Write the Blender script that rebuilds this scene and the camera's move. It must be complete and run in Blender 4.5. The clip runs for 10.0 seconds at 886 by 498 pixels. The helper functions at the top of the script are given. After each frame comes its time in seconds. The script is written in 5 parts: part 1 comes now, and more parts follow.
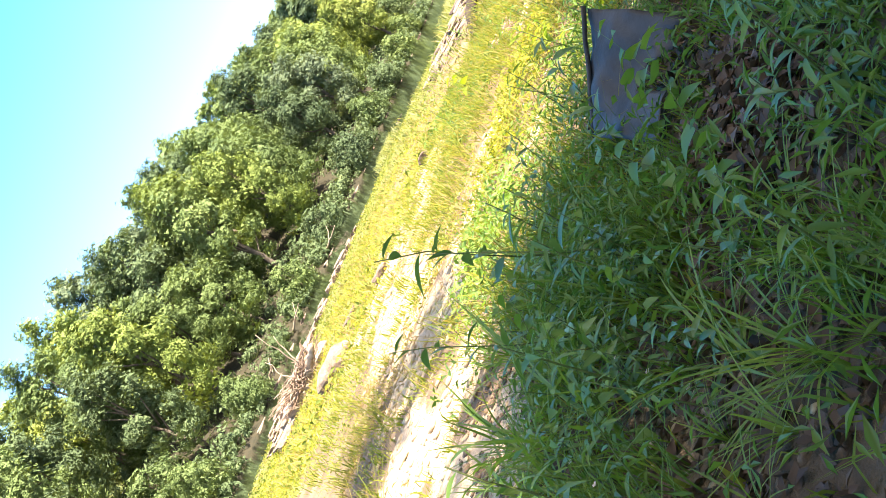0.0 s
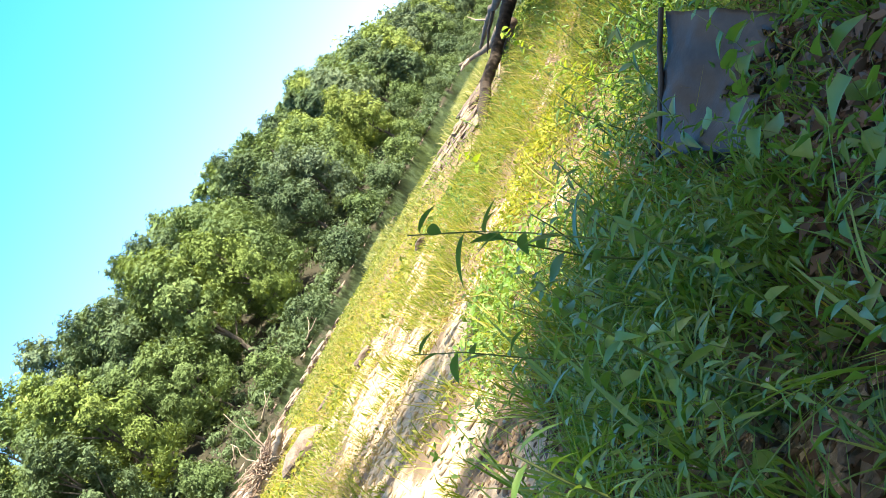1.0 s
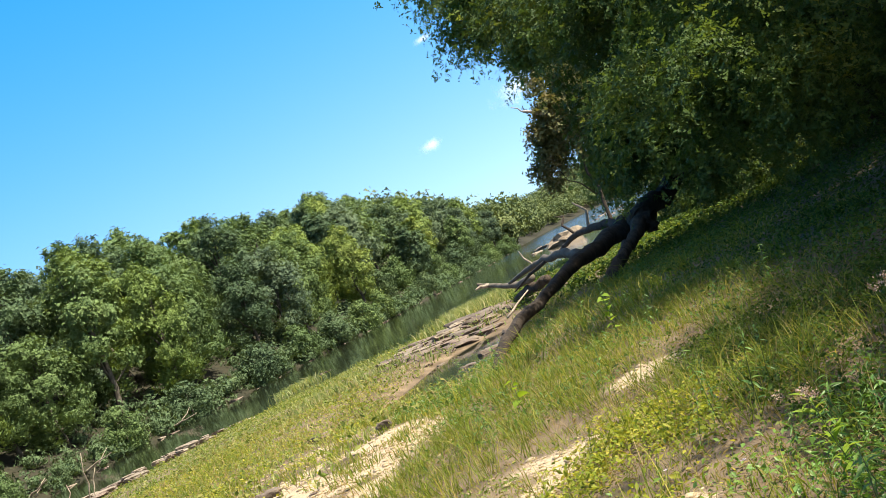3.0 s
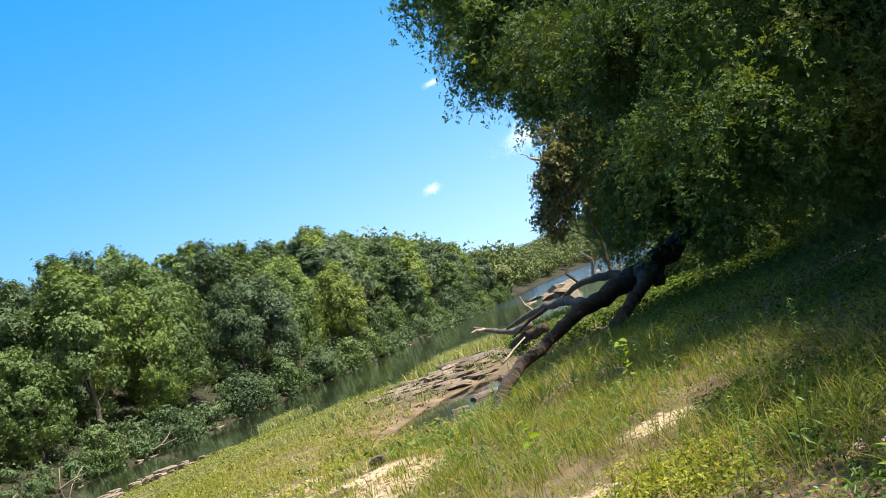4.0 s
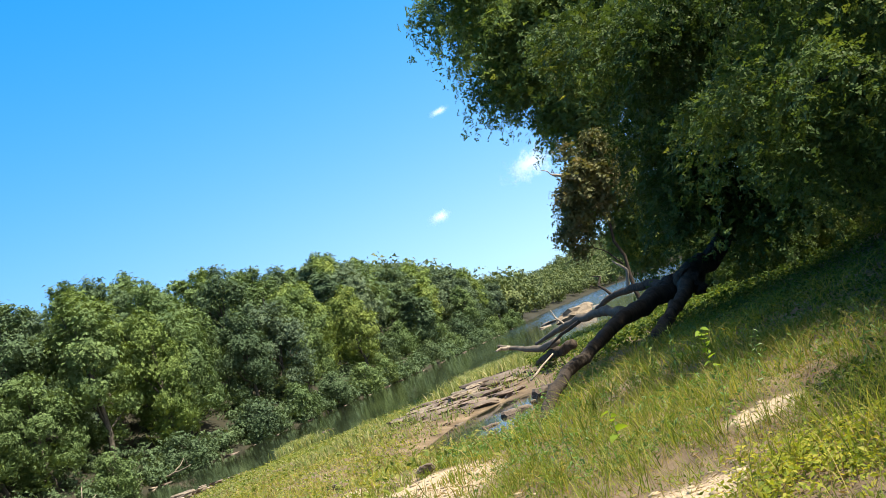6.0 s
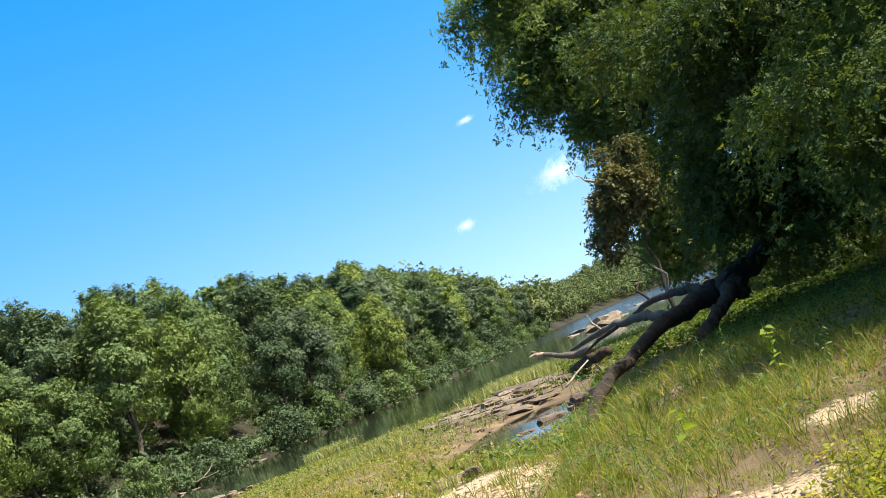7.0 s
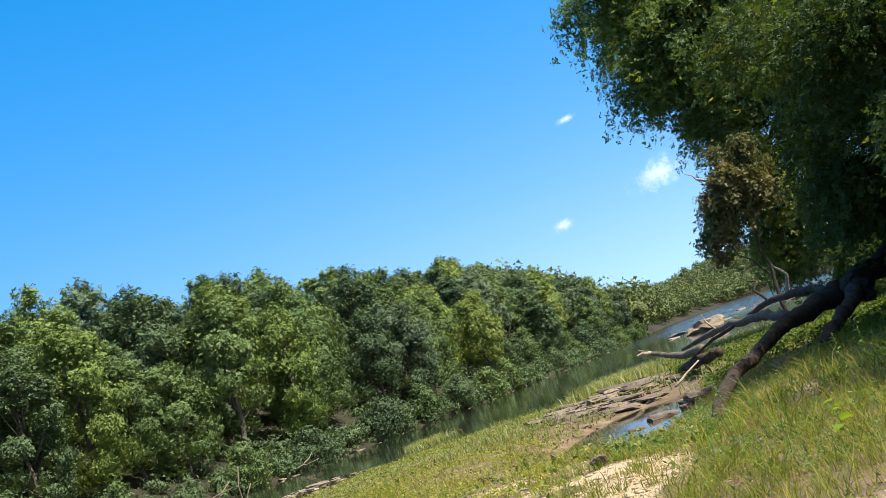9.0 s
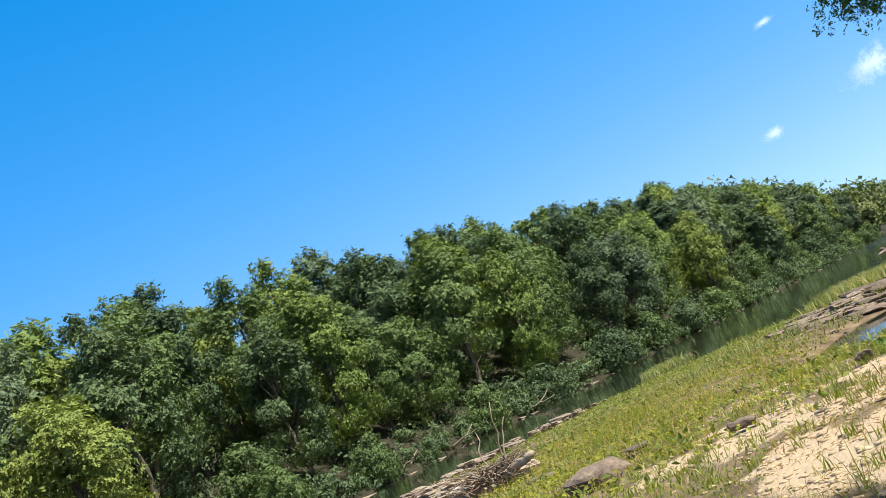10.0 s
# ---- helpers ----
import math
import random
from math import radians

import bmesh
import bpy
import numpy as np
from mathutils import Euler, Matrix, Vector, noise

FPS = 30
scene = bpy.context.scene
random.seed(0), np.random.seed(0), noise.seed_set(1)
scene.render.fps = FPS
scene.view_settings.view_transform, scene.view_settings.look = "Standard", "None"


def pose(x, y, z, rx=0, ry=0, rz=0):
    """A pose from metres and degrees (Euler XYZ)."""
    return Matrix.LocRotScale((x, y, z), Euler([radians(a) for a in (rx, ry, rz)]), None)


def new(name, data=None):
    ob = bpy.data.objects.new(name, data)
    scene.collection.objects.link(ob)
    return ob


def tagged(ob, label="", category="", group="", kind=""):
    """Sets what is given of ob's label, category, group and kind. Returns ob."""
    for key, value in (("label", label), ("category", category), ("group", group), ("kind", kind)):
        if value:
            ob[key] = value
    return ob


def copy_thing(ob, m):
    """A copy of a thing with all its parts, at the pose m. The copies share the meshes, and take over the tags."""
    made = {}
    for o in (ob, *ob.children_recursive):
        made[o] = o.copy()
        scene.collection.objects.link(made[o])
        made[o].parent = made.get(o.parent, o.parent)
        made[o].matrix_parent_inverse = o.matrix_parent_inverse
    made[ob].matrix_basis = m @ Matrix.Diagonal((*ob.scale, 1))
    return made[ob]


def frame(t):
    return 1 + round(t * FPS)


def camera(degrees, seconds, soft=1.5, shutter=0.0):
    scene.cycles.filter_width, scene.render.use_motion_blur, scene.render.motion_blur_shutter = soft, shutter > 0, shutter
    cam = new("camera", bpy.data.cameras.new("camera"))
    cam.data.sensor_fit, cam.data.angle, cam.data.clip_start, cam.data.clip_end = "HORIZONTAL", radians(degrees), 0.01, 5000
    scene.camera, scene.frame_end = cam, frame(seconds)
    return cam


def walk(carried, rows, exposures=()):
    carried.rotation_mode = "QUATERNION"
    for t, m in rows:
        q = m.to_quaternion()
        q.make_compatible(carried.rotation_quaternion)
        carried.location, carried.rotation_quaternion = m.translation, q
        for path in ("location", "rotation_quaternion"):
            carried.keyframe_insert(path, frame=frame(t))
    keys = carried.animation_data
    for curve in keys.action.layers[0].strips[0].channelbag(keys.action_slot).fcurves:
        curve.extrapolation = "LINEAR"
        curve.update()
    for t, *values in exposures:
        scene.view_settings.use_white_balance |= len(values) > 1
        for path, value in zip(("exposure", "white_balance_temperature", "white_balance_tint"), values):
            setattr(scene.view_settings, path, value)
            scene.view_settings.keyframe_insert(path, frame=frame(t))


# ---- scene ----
cam = camera(46.0, 10.0, soft=0.3)
# seconds, place in metres, turn in degrees
WALK = [
    (0.0, 2.465, -2.254, 2.553, 73.51, 64.71, 1.59),
    (0.5, 2.193, -1.969, 2.402, 74.30, 63.29, -0.69),
    (1.0, 1.955, -1.769, 2.475, 80.42, 58.48, 2.68),
    (1.5, 1.689, -1.733, 2.786, 85.97, 49.10, 4.89),
    (2.0, 1.394, -1.552, 3.139, 88.62, 38.31, 3.93),
    (2.5, 1.059, -1.370, 3.211, 89.94, 30.32, 2.61),
    (3.0, 0.958, -1.153, 3.210, 91.22, 24.47, 2.11),
    (4.5, 0.388, -0.478, 3.114, 94.04, 19.91, 1.58),
    (5.0, 0.170, -0.219, 3.051, 94.18, 20.24, 1.60),
    (5.5, 0.000, 0.000, 3.000, 94.61, 20.44, 1.61),
    (7.0, -0.531, 0.496, 2.961, 96.16, 20.14, 3.56),
    (7.5, -0.722, 0.631, 2.980, 96.52, 19.60, 4.10),
    (8.0, -0.900, 0.586, 2.983, 96.67, 18.52, 4.07),
    (8.5, -1.012, 0.438, 2.984, 97.22, 17.72, 5.13),
    (9.0, -1.109, 0.254, 2.969, 97.80, 18.02, 8.90),
    (9.5, -1.323, 0.080, 2.936, 98.30, 20.15, 14.21),
    (10.0, -1.504, -0.096, 2.894, 99.21, 23.54, 22.11),
]
walk(cam, [(row[0], pose(*row[1:])) for row in WALK],
     [(0.0, 2.50, 7600, 20), (0.5, 2.27, 7350, 13), (1.0, 2.10, 7250, 12), (1.5, 1.70, 7300, 10), (2.0, 1.35, 7200, 10), (2.5, 1.20, 7100, 10), (3.0, 1.12, 7000, 10),
      (4.5, 1.02, 6900, 10), (7.5, 1.03, 6950, 10), (8.5, 0.92, 6850, 10), (10.0, 0.76, 6700, 10)])

# ---------------------------------------------------------------- light
SUN_AZ, SUN_EL = radians(110), radians(60)          # from +y towards +x, above the horizon
TO_SUN = Vector((math.sin(SUN_AZ) * math.cos(SUN_EL), math.cos(SUN_AZ) * math.cos(SUN_EL), math.sin(SUN_EL)))
world = bpy.data.worlds.new("world")
scene.world = world
world.use_nodes = True
wn = world.node_tree
sky = wn.nodes.new("ShaderNodeTexSky")
sky.sky_type = "NISHITA"
sky.sun_disc = False
sky.sun_elevation, sky.sun_rotation = SUN_EL, SUN_AZ
sky.air_density, sky.dust_density, sky.ozone_density = 1.0, 0.05, 3.0
sky.altitude = 1200
back = wn.nodes["Background"]
deep = wn.nodes.new("ShaderNodeHueSaturation")
deep.inputs["Saturation"].default_value = 1.8
tint = wn.nodes.new("ShaderNodeMix")
tint.data_type, tint.blend_type = "RGBA", "MULTIPLY"
tint.inputs[0].default_value = 1.0
tint.inputs[7].default_value = (1.0, 1.0, 1.08, 1)
even = wn.nodes.new("ShaderNodeGamma")
even.inputs[1].default_value = 0.66
wn.links.new(sky.outputs[0], even.inputs[0])
wn.links.new(even.outputs[0], deep.inputs["Color"])
wn.links.new(deep.outputs[0], tint.inputs[6])
# pale blue, never white, at the horizon: bright tones are held back channel by channel
hold = wn.nodes.new("ShaderNodeVectorMath")
hold.operation = "MULTIPLY_ADD"
hold.inputs[1].default_value, hold.inputs[2].default_value = (0.62, 0.29, 0.125), (1, 1, 1)
haze = wn.nodes.new("ShaderNodeVectorMath")
haze.operation = "DIVIDE"
wn.links.new(tint.outputs[2], hold.inputs[0])
wn.links.new(tint.outputs[2], haze.inputs[0])
wn.links.new(hold.outputs[0], haze.inputs[1])
# the sky whitens towards the sun
way = wn.nodes.new("ShaderNodeTexCoord")
near_sun = wn.nodes.new("ShaderNodeVectorMath")
near_sun.operation = "DOT_PRODUCT"
near_sun.inputs[1].default_value = TO_SUN
wn.links.new(way.outputs["Generated"], near_sun.inputs[0])
glow = wn.nodes.new("ShaderNodeMapRange")
glow.interpolation_type = "SMOOTHSTEP"
glow.inputs[1].default_value, glow.inputs[2].default_value = 0.28, 0.85
wn.links.new(near_sun.outputs["Value"], glow.inputs[0])
aureole = wn.nodes.new("ShaderNodeMix")
aureole.data_type = "RGBA"
aureole.inputs[7].default_value = (1.2, 1.2, 1.16, 1)
wn.links.new(glow.outputs[0], aureole.inputs[0])
wn.links.new(haze.outputs[0], aureole.inputs[6])
wn.links.new(aureole.outputs[2], back.inputs[0])
back.inputs[1].default_value = 0.295
sun = new("sun", bpy.data.lights.new("sun", "SUN"))
sun.data.energy, sun.data.angle, sun.data.color = 5.0, radians(0.6), (1.0, 0.93, 0.80)
sun.matrix_world = Matrix.Translation((40, 15, 60)) @ TO_SUN.to_track_quat("Z", "Y").to_matrix().to_4x4()



# ---------------------------------------------------------------- materials
def material(name):
    m = bpy.data.materials.new(name)
    m.use_nodes = True
    return m, m.node_tree.nodes, m.node_tree.links, m.node_tree.nodes["Principled BSDF"]


def ramp(nodes, *stops):
    r = nodes.new("ShaderNodeValToRGB")
    e = r.color_ramp.elements
    while len(e) < len(stops):
        e.new(0.5)
    for k, (p, c) in zip(e, stops):
        k.position, k.color = p, (*c, 1)
    return r


def noise_tex(nodes, links, scale, detail=5, rough=0.55, space="Object", stretch=None):
    co = nodes.new("ShaderNodeTexCoord")
    n = nodes.new("ShaderNodeTexNoise")
    n.inputs["Scale"].default_value, n.inputs["Detail"].default_value, n.inputs["Roughness"].default_value = scale, detail, rough
    if stretch:
        mp = nodes.new("ShaderNodeMapping")
        mp.inputs["Scale"].default_value = stretch
        links.new(co.outputs[space], mp.inputs["Vector"])
        links.new(mp.outputs[0], n.inputs["Vector"])
    else:
        links.new(co.outputs[space], n.inputs["Vector"])
    return n


def foliage(name, dark, light, third=None, glow=0.35, gloss=0.55, own=0.6, patch=0.0, leafy=0.0, gaps=0.0):
    """Leaves: every leaf, bough and plant takes its own tone; light shines through them.

    patch: boughs to the metre that share a tone; leafy: leaves to the metre within a sprig; gaps: how open a sprig is."""
    m, nodes, links, bsdf = material(name)

    def calc(op, x, y, z=None):
        n = nodes.new("ShaderNodeMath")
        n.operation = op
        for k, q in enumerate((x, y, z)):
            if q is None:
                continue
            if isinstance(q, (int, float)):
                n.inputs[k].default_value = q
            else:
                links.new(q, n.inputs[k])
        return n.outputs[0]
    geo, info = nodes.new("ShaderNodeNewGeometry"), nodes.new("ShaderNodeObjectInfo")
    tone = geo.outputs["Random Per Island"]
    if patch:
        bough = noise_tex(nodes, links, patch, 2, 0.5)
        wide = nodes.new("ShaderNodeMapRange")
        wide.inputs[1].default_value, wide.inputs[2].default_value = 0.3, 0.7
        links.new(bough.outputs[0], wide.inputs[0])
        tone = calc("MULTIPLY_ADD", wide.outputs[0], 0.6, calc("MULTIPLY", tone, 0.4))
    tone = calc("MULTIPLY_ADD", info.outputs["Random"], own, calc("MULTIPLY", tone, 1 - own))
    stops = [(0.0, dark), (0.62, light)] + ([(0.97, third)] if third else [])
    r = ramp(nodes, *stops)
    links.new(tone, r.inputs[0])
    bsdf.inputs["Roughness"].default_value = gloss
    bsdf.inputs["Specular IOR Level"].default_value = 0.15 if gloss > 0.5 else 0.5
    links.new(r.outputs[0], bsdf.inputs["Base Color"])
    tr = nodes.new("ShaderNodeBsdfTranslucent")
    warm = nodes.new("ShaderNodeMix")
    warm.data_type, warm.blend_type = "RGBA", "MULTIPLY"
    warm.inputs[0].default_value = 1.0
    links.new(r.outputs[0], warm.inputs[6])
    warm.inputs[7].default_value = (1.5, 1.35, 0.6, 1)
    links.new(warm.outputs[2], tr.inputs[0])
    mix = nodes.new("ShaderNodeMixShader")
    mix.inputs[0].default_value = glow
    links.new(bsdf.outputs[0], mix.inputs[1])
    links.new(tr.outputs[0], mix.inputs[2])
    end = mix.outputs[0]
    if leafy:
        # the single leaves of a sprig: each faces its own way, with gaps between them
        co, cell = nodes.new("ShaderNodeTexCoord"), nodes.new("ShaderNodeTexVoronoi")
        cell.inputs["Scale"].default_value = leafy
        links.new(co.outputs["Object"], cell.inputs["Vector"])
        turn, add = nodes.new("ShaderNodeVectorMath"), nodes.new("ShaderNodeVectorMath")
        turn.operation, add.operation = "MULTIPLY_ADD", "ADD"
        turn.inputs[1].default_value, turn.inputs[2].default_value = (1.3, 1.3, 1.3), (-0.65, -0.65, -0.65)
        links.new(cell.outputs["Color"], turn.inputs[0])
        links.new(geo.outputs["Normal"], add.inputs[0])
        links.new(turn.outputs[0], add.inputs[1])
        unit_n = nodes.new("ShaderNodeVectorMath")
        unit_n.operation = "NORMALIZE"
        links.new(add.outputs[0], unit_n.inputs[0])
        links.new(unit_n.outputs[0], bsdf.inputs["Normal"])
        if gaps:
            clear, hole = nodes.new("ShaderNodeBsdfTransparent"), nodes.new("ShaderNodeMixShader")
            links.new(calc("GREATER_THAN", cell.outputs["Distance"], gaps), hole.inputs[0])
            links.new(end, hole.inputs[1])
            links.new(clear.outputs[0], hole.inputs[2])
            end = hole.outputs[0]
    links.new(end, nodes["Material Output"].inputs[0])
    return m


def grainy(name, c1, c2, scale=6, rough=0.85, bump=0.4, stretch=None, c3=None, fine=60, dist=0.02):
    """Earth, stone, bark: two scales of tone and relief."""
    m, nodes, links, bsdf = material(name)
    a = noise_tex(nodes, links, scale, stretch=stretch)
    b = noise_tex(nodes, links, fine, stretch=stretch)
    mx = nodes.new("ShaderNodeMath")
    mx.operation = "MULTIPLY_ADD"
    links.new(b.outputs[0], mx.inputs[0])
    mx.inputs[1].default_value = 0.45
    mul = nodes.new("ShaderNodeMath")
    mul.operation = "MULTIPLY"
    mul.inputs[1].default_value = 0.6
    links.new(a.outputs[0], mul.inputs[0])
    links.new(mul.outputs[0], mx.inputs[2])
    r = ramp(nodes, (0.36, c1), (0.66, c2)) if c3 is None else ramp(nodes, (0.34, c1), (0.52, c2), (0.68, c3))
    links.new(mx.outputs[0], r.inputs[0])
    info = nodes.new("ShaderNodeObjectInfo")
    tone = nodes.new("ShaderNodeMapRange")
    tone.inputs[3].default_value, tone.inputs[4].default_value = 0.75, 1.2
    links.new(info.outputs["Random"], tone.inputs[0])
    mm = nodes.new("ShaderNodeMix")
    mm.data_type, mm.blend_type = "RGBA", "MULTIPLY"
    mm.inputs[0].default_value = 1.0
    links.new(r.outputs[0], mm.inputs[6])
    links.new(tone.outputs[0], mm.inputs[7])
    links.new(mm.outputs[2], bsdf.inputs["Base Color"])
    bsdf.inputs["Roughness"].default_value = rough
    bp = nodes.new("ShaderNodeBump")
    bp.inputs["Strength"].default_value, bp.inputs["Distance"].default_value = bump, dist
    links.new(mx.outputs[0], bp.inputs["Height"])
    links.new(bp.outputs[0], bsdf.inputs["Normal"])
    return m


# far leaves: extra blue in the greens stands in for distance haze
FAR = dict(glow=0.16, gloss=0.6, own=0.5, patch=0.3, leafy=7.0, gaps=0.60)
LEAF_DARK = foliage("leaf_dark_hazed", (0.065, 0.113, 0.065), (0.101, 0.159, 0.078), (0.142, 0.201, 0.089), **FAR)
LEAF_MID = foliage("leaf_mid_hazed", (0.092, 0.153, 0.065), (0.139, 0.214, 0.081), (0.193, 0.262, 0.092), **FAR)
LEAF_BLUE = foliage("leaf_grey_green_hazed", (0.089, 0.139, 0.091), (0.130, 0.192, 0.116), (0.177, 0.241, 0.135), **FAR)
LEAF_YELLOW = foliage("leaf_yellow_green_hazed", (0.126, 0.196, 0.060), (0.197, 0.276, 0.076), (0.275, 0.321, 0.089), **FAR)
LEAF_WOODS = foliage("leaf_far_hill_hazed", (0.085, 0.125, 0.056), (0.13, 0.172, 0.068), (0.165, 0.20, 0.08), glow=0.15, own=0.0, patch=0.08, leafy=1.6, gaps=0.7)
LEAF_BROWN = foliage("leaf_browning", (0.085, 0.105, 0.045), (0.15, 0.155, 0.07), (0.23, 0.19, 0.11), glow=0.3, own=0.0, patch=0.8, leafy=7.0, gaps=0.55)
LEAF_NEAR = foliage("leaf_bank_tree", (0.040, 0.082, 0.028), (0.090, 0.146, 0.040), (0.195, 0.225, 0.052), glow=0.4, own=0.0, patch=0.45, leafy=30.0, gaps=0.54)
LEAF_CANOPY = foliage("leaf_canopy", (0.075, 0.135, 0.060), (0.155, 0.235, 0.078), (0.34, 0.37, 0.085), glow=0.45, own=0.0, patch=0.28, leafy=9.0, gaps=0.54)
LEAF_BANK = foliage("leaf_bank_woods", (0.030, 0.060, 0.019), (0.060, 0.104, 0.026), (0.130, 0.160, 0.034), glow=0.32, own=0.0, patch=0.45, leafy=22.0, gaps=0.56)
# undergrowth green, its tone darkened to stand in for tree shade
UNDER_SHADED = foliage("undergrowth_leaf_shade_toned", (0.035, 0.07, 0.015), (0.07, 0.13, 0.022), (0.15, 0.19, 0.03), glow=0.35, own=0.0)
WEED = foliage("weed_leaf", (0.065, 0.145, 0.032), (0.12, 0.25, 0.05), (0.19, 0.31, 0.07), glow=0.4, gloss=0.45)
WEED_BLUE = foliage("weed_blue_green", (0.065, 0.145, 0.05), (0.12, 0.24, 0.08), (0.17, 0.28, 0.1), glow=0.35, gloss=0.32)
STRAP_GREEN = foliage("long_grass_blade", (0.075, 0.16, 0.028), (0.16, 0.27, 0.045), (0.28, 0.34, 0.08), glow=0.4, gloss=0.5)
# raised in tone so that shaded saplings look sunlit
SPRIG = foliage("sapling_leaf_sun_toned", (0.12, 0.22, 0.028), (0.22, 0.33, 0.042), (0.33, 0.39, 0.06), glow=0.5, own=0.2)
BLADE = foliage("grass_blade", (0.085, 0.14, 0.022), (0.20, 0.255, 0.04), (0.42, 0.36, 0.12), glow=0.45, gloss=0.6, own=0.1)
MEADOW = foliage("meadow_blade", (0.13, 0.19, 0.06), (0.28, 0.33, 0.13), (0.48, 0.45, 0.26), glow=0.42, own=0.1)
# brighter, yellower copy of the cover leaf; sunlight is painted into its colour
COVER_SUN_TONED = foliage("cover_leaf_sun_toned", (0.15, 0.21, 0.03), (0.27, 0.31, 0.045), (0.42, 0.38, 0.075), glow=0.42, own=0.1)
COVER = foliage("ground_cover_leaf", (0.08, 0.135, 0.03), (0.175, 0.23, 0.055), (0.30, 0.295, 0.09), glow=0.42, own=0.1)
STRAW = foliage("dry_stem", (0.22, 0.16, 0.07), (0.36, 0.28, 0.13), (0.30, 0.15, 0.07), glow=0.2)
PETAL = foliage("petal_white", (0.6, 0.5, 0.65), (0.75, 0.68, 0.8), glow=0.3)
PINK = foliage("flower_head_dusty", (0.30, 0.2, 0.17), (0.45, 0.33, 0.28), (0.55, 0.45, 0.36), glow=0.2)
ORANGE = foliage("orange_petal", (0.7, 0.2, 0.02), (0.85, 0.3, 0.03), glow=0.3)
DEAD = foliage("dead_leaf", (0.05, 0.035, 0.03), (0.12, 0.08, 0.06), (0.25, 0.2, 0.17), glow=0.1)
STEM = grainy("green_stem", (0.06, 0.11, 0.02), (0.12, 0.16, 0.04), 12, 0.6, 0.1)
BARK = grainy("bark", (0.010, 0.008, 0.006), (0.075, 0.055, 0.041), 5, 0.95, 1.0, (1, 1, 0.35), dist=0.08, fine=22)
BARK_GREY = grainy("bark_grey", (0.05, 0.042, 0.034), (0.15, 0.13, 0.105), 3, 0.9, 0.5, fine=25)
DRIFT = grainy("driftwood", (0.12, 0.09, 0.065), (0.42, 0.36, 0.29), 4, 0.85, 0.5, fine=40)
ROCK_DARK = grainy("river_rock_dark", (0.05, 0.038, 0.03), (0.13, 0.10, 0.082), 2.2, 0.95, 0.6, fine=18, c3=(0.22, 0.18, 0.14))
ROCK_PALE = grainy("river_rock_pale", (0.09, 0.072, 0.055), (0.19, 0.155, 0.12), 2.5, 0.95, 0.7, fine=20, c3=(0.32, 0.27, 0.21))
ROCK_RED = grainy("river_rock_reddish", (0.085, 0.06, 0.05), (0.17, 0.125, 0.105), 2.5, 0.9, 0.6, fine=20, c3=(0.28, 0.235, 0.195))
ROCK_SAND = grainy("sandstone_clod", (0.30, 0.22, 0.13), (0.52, 0.41, 0.26), 8, 0.9, 0.4, fine=60, c3=(0.66, 0.56, 0.4))
PLASTIC, _n, _l, _b = material("black_plastic_sheet")
_t = noise_tex(_n, _l, 9)
_r = ramp(_n, (0.3, (0.016, 0.0155, 0.0155)), (0.7, (0.052, 0.05, 0.049)))
_l.new(_t.outputs[0], _r.inputs[0])
_l.new(_r.outputs[0], _b.inputs["Base Color"])
_b.inputs["Roughness"].default_value = 0.6
_t2 = noise_tex(_n, _l, 60)
_bp = _n.new("ShaderNodeBump")
_bp.inputs["Strength"].default_value, _bp.inputs["Distance"].default_value = 0.25, 0.01
_l.new(_t2.outputs[0], _bp.inputs["Height"])
_l.new(_bp.outputs[0], _b.inputs["Normal"])

# river water: dark, slightly brown, rippled
WATER, _n, _l, _b = material("river_water")
_b.inputs["Base Color"].default_value = (0.018, 0.022, 0.014, 1)
_b.inputs["Roughness"].default_value = 0.06
_b.inputs["IOR"].default_value = 1.33
_t = noise_tex(_n, _l, 1.1, 4, stretch=(1, 0.5, 1))
_t2 = noise_tex(_n, _l, 7, 3)
_bp = _n.new("ShaderNodeBump")
_bp.inputs["Strength"].default_value, _bp.inputs["Distance"].default_value = 0.12, 0.25
_bp2 = _n.new("ShaderNodeBump")
_bp2.inputs["Strength"].default_value, _bp2.inputs["Distance"].default_value = 0.05, 0.01
_co = _n.new("ShaderNodeTexCoord")
_xyz = _n.new("ShaderNodeSeparateXYZ")
_l.new(_co.outputs["Object"], _xyz.inputs[0])
_rf = _n.new("ShaderNodeMapRange")                   # riffled shallows upstream
_rf.inputs[1].default_value, _rf.inputs[2].default_value, _rf.inputs[3].default_value, _rf.inputs[4].default_value = 140, 260, 0.015, 1.0
_l.new(_xyz.outputs[1], _rf.inputs[0])
_l.new(_rf.outputs[0], _bp.inputs["Strength"])
_l.new(_t.outputs[0], _bp.inputs["Height"])
_l.new(_t2.outputs[0], _bp2.inputs["Height"])
_l.new(_bp.outputs[0], _bp2.inputs["Normal"])
_l.new(_bp2.outputs[0], _b.inputs["Normal"])

# the ground: sand where the cover value says so, else litter and earth
GROUND, _n, _l, _b = material("bank_earth")
_att = _n.new("ShaderNodeAttribute")
_att.attribute_name = "sand"
_a = noise_tex(_n, _l, 1.3, 7, 0.6)
_c = noise_tex(_n, _l, 35, 6, 0.65)
_d = noise_tex(_n, _l, 190, 4, 0.6)
_earth = ramp(_n, (0.3, (0.070, 0.046, 0.028)), (0.5, (0.145, 0.104, 0.064)), (0.7, (0.24, 0.178, 0.115)))
_sand = ramp(_n, (0.32, (0.20, 0.14, 0.088)), (0.48, (0.42, 0.325, 0.22)), (0.66, (0.58, 0.47, 0.34)))
_l.new(_a.outputs[0], _earth.inputs[0])
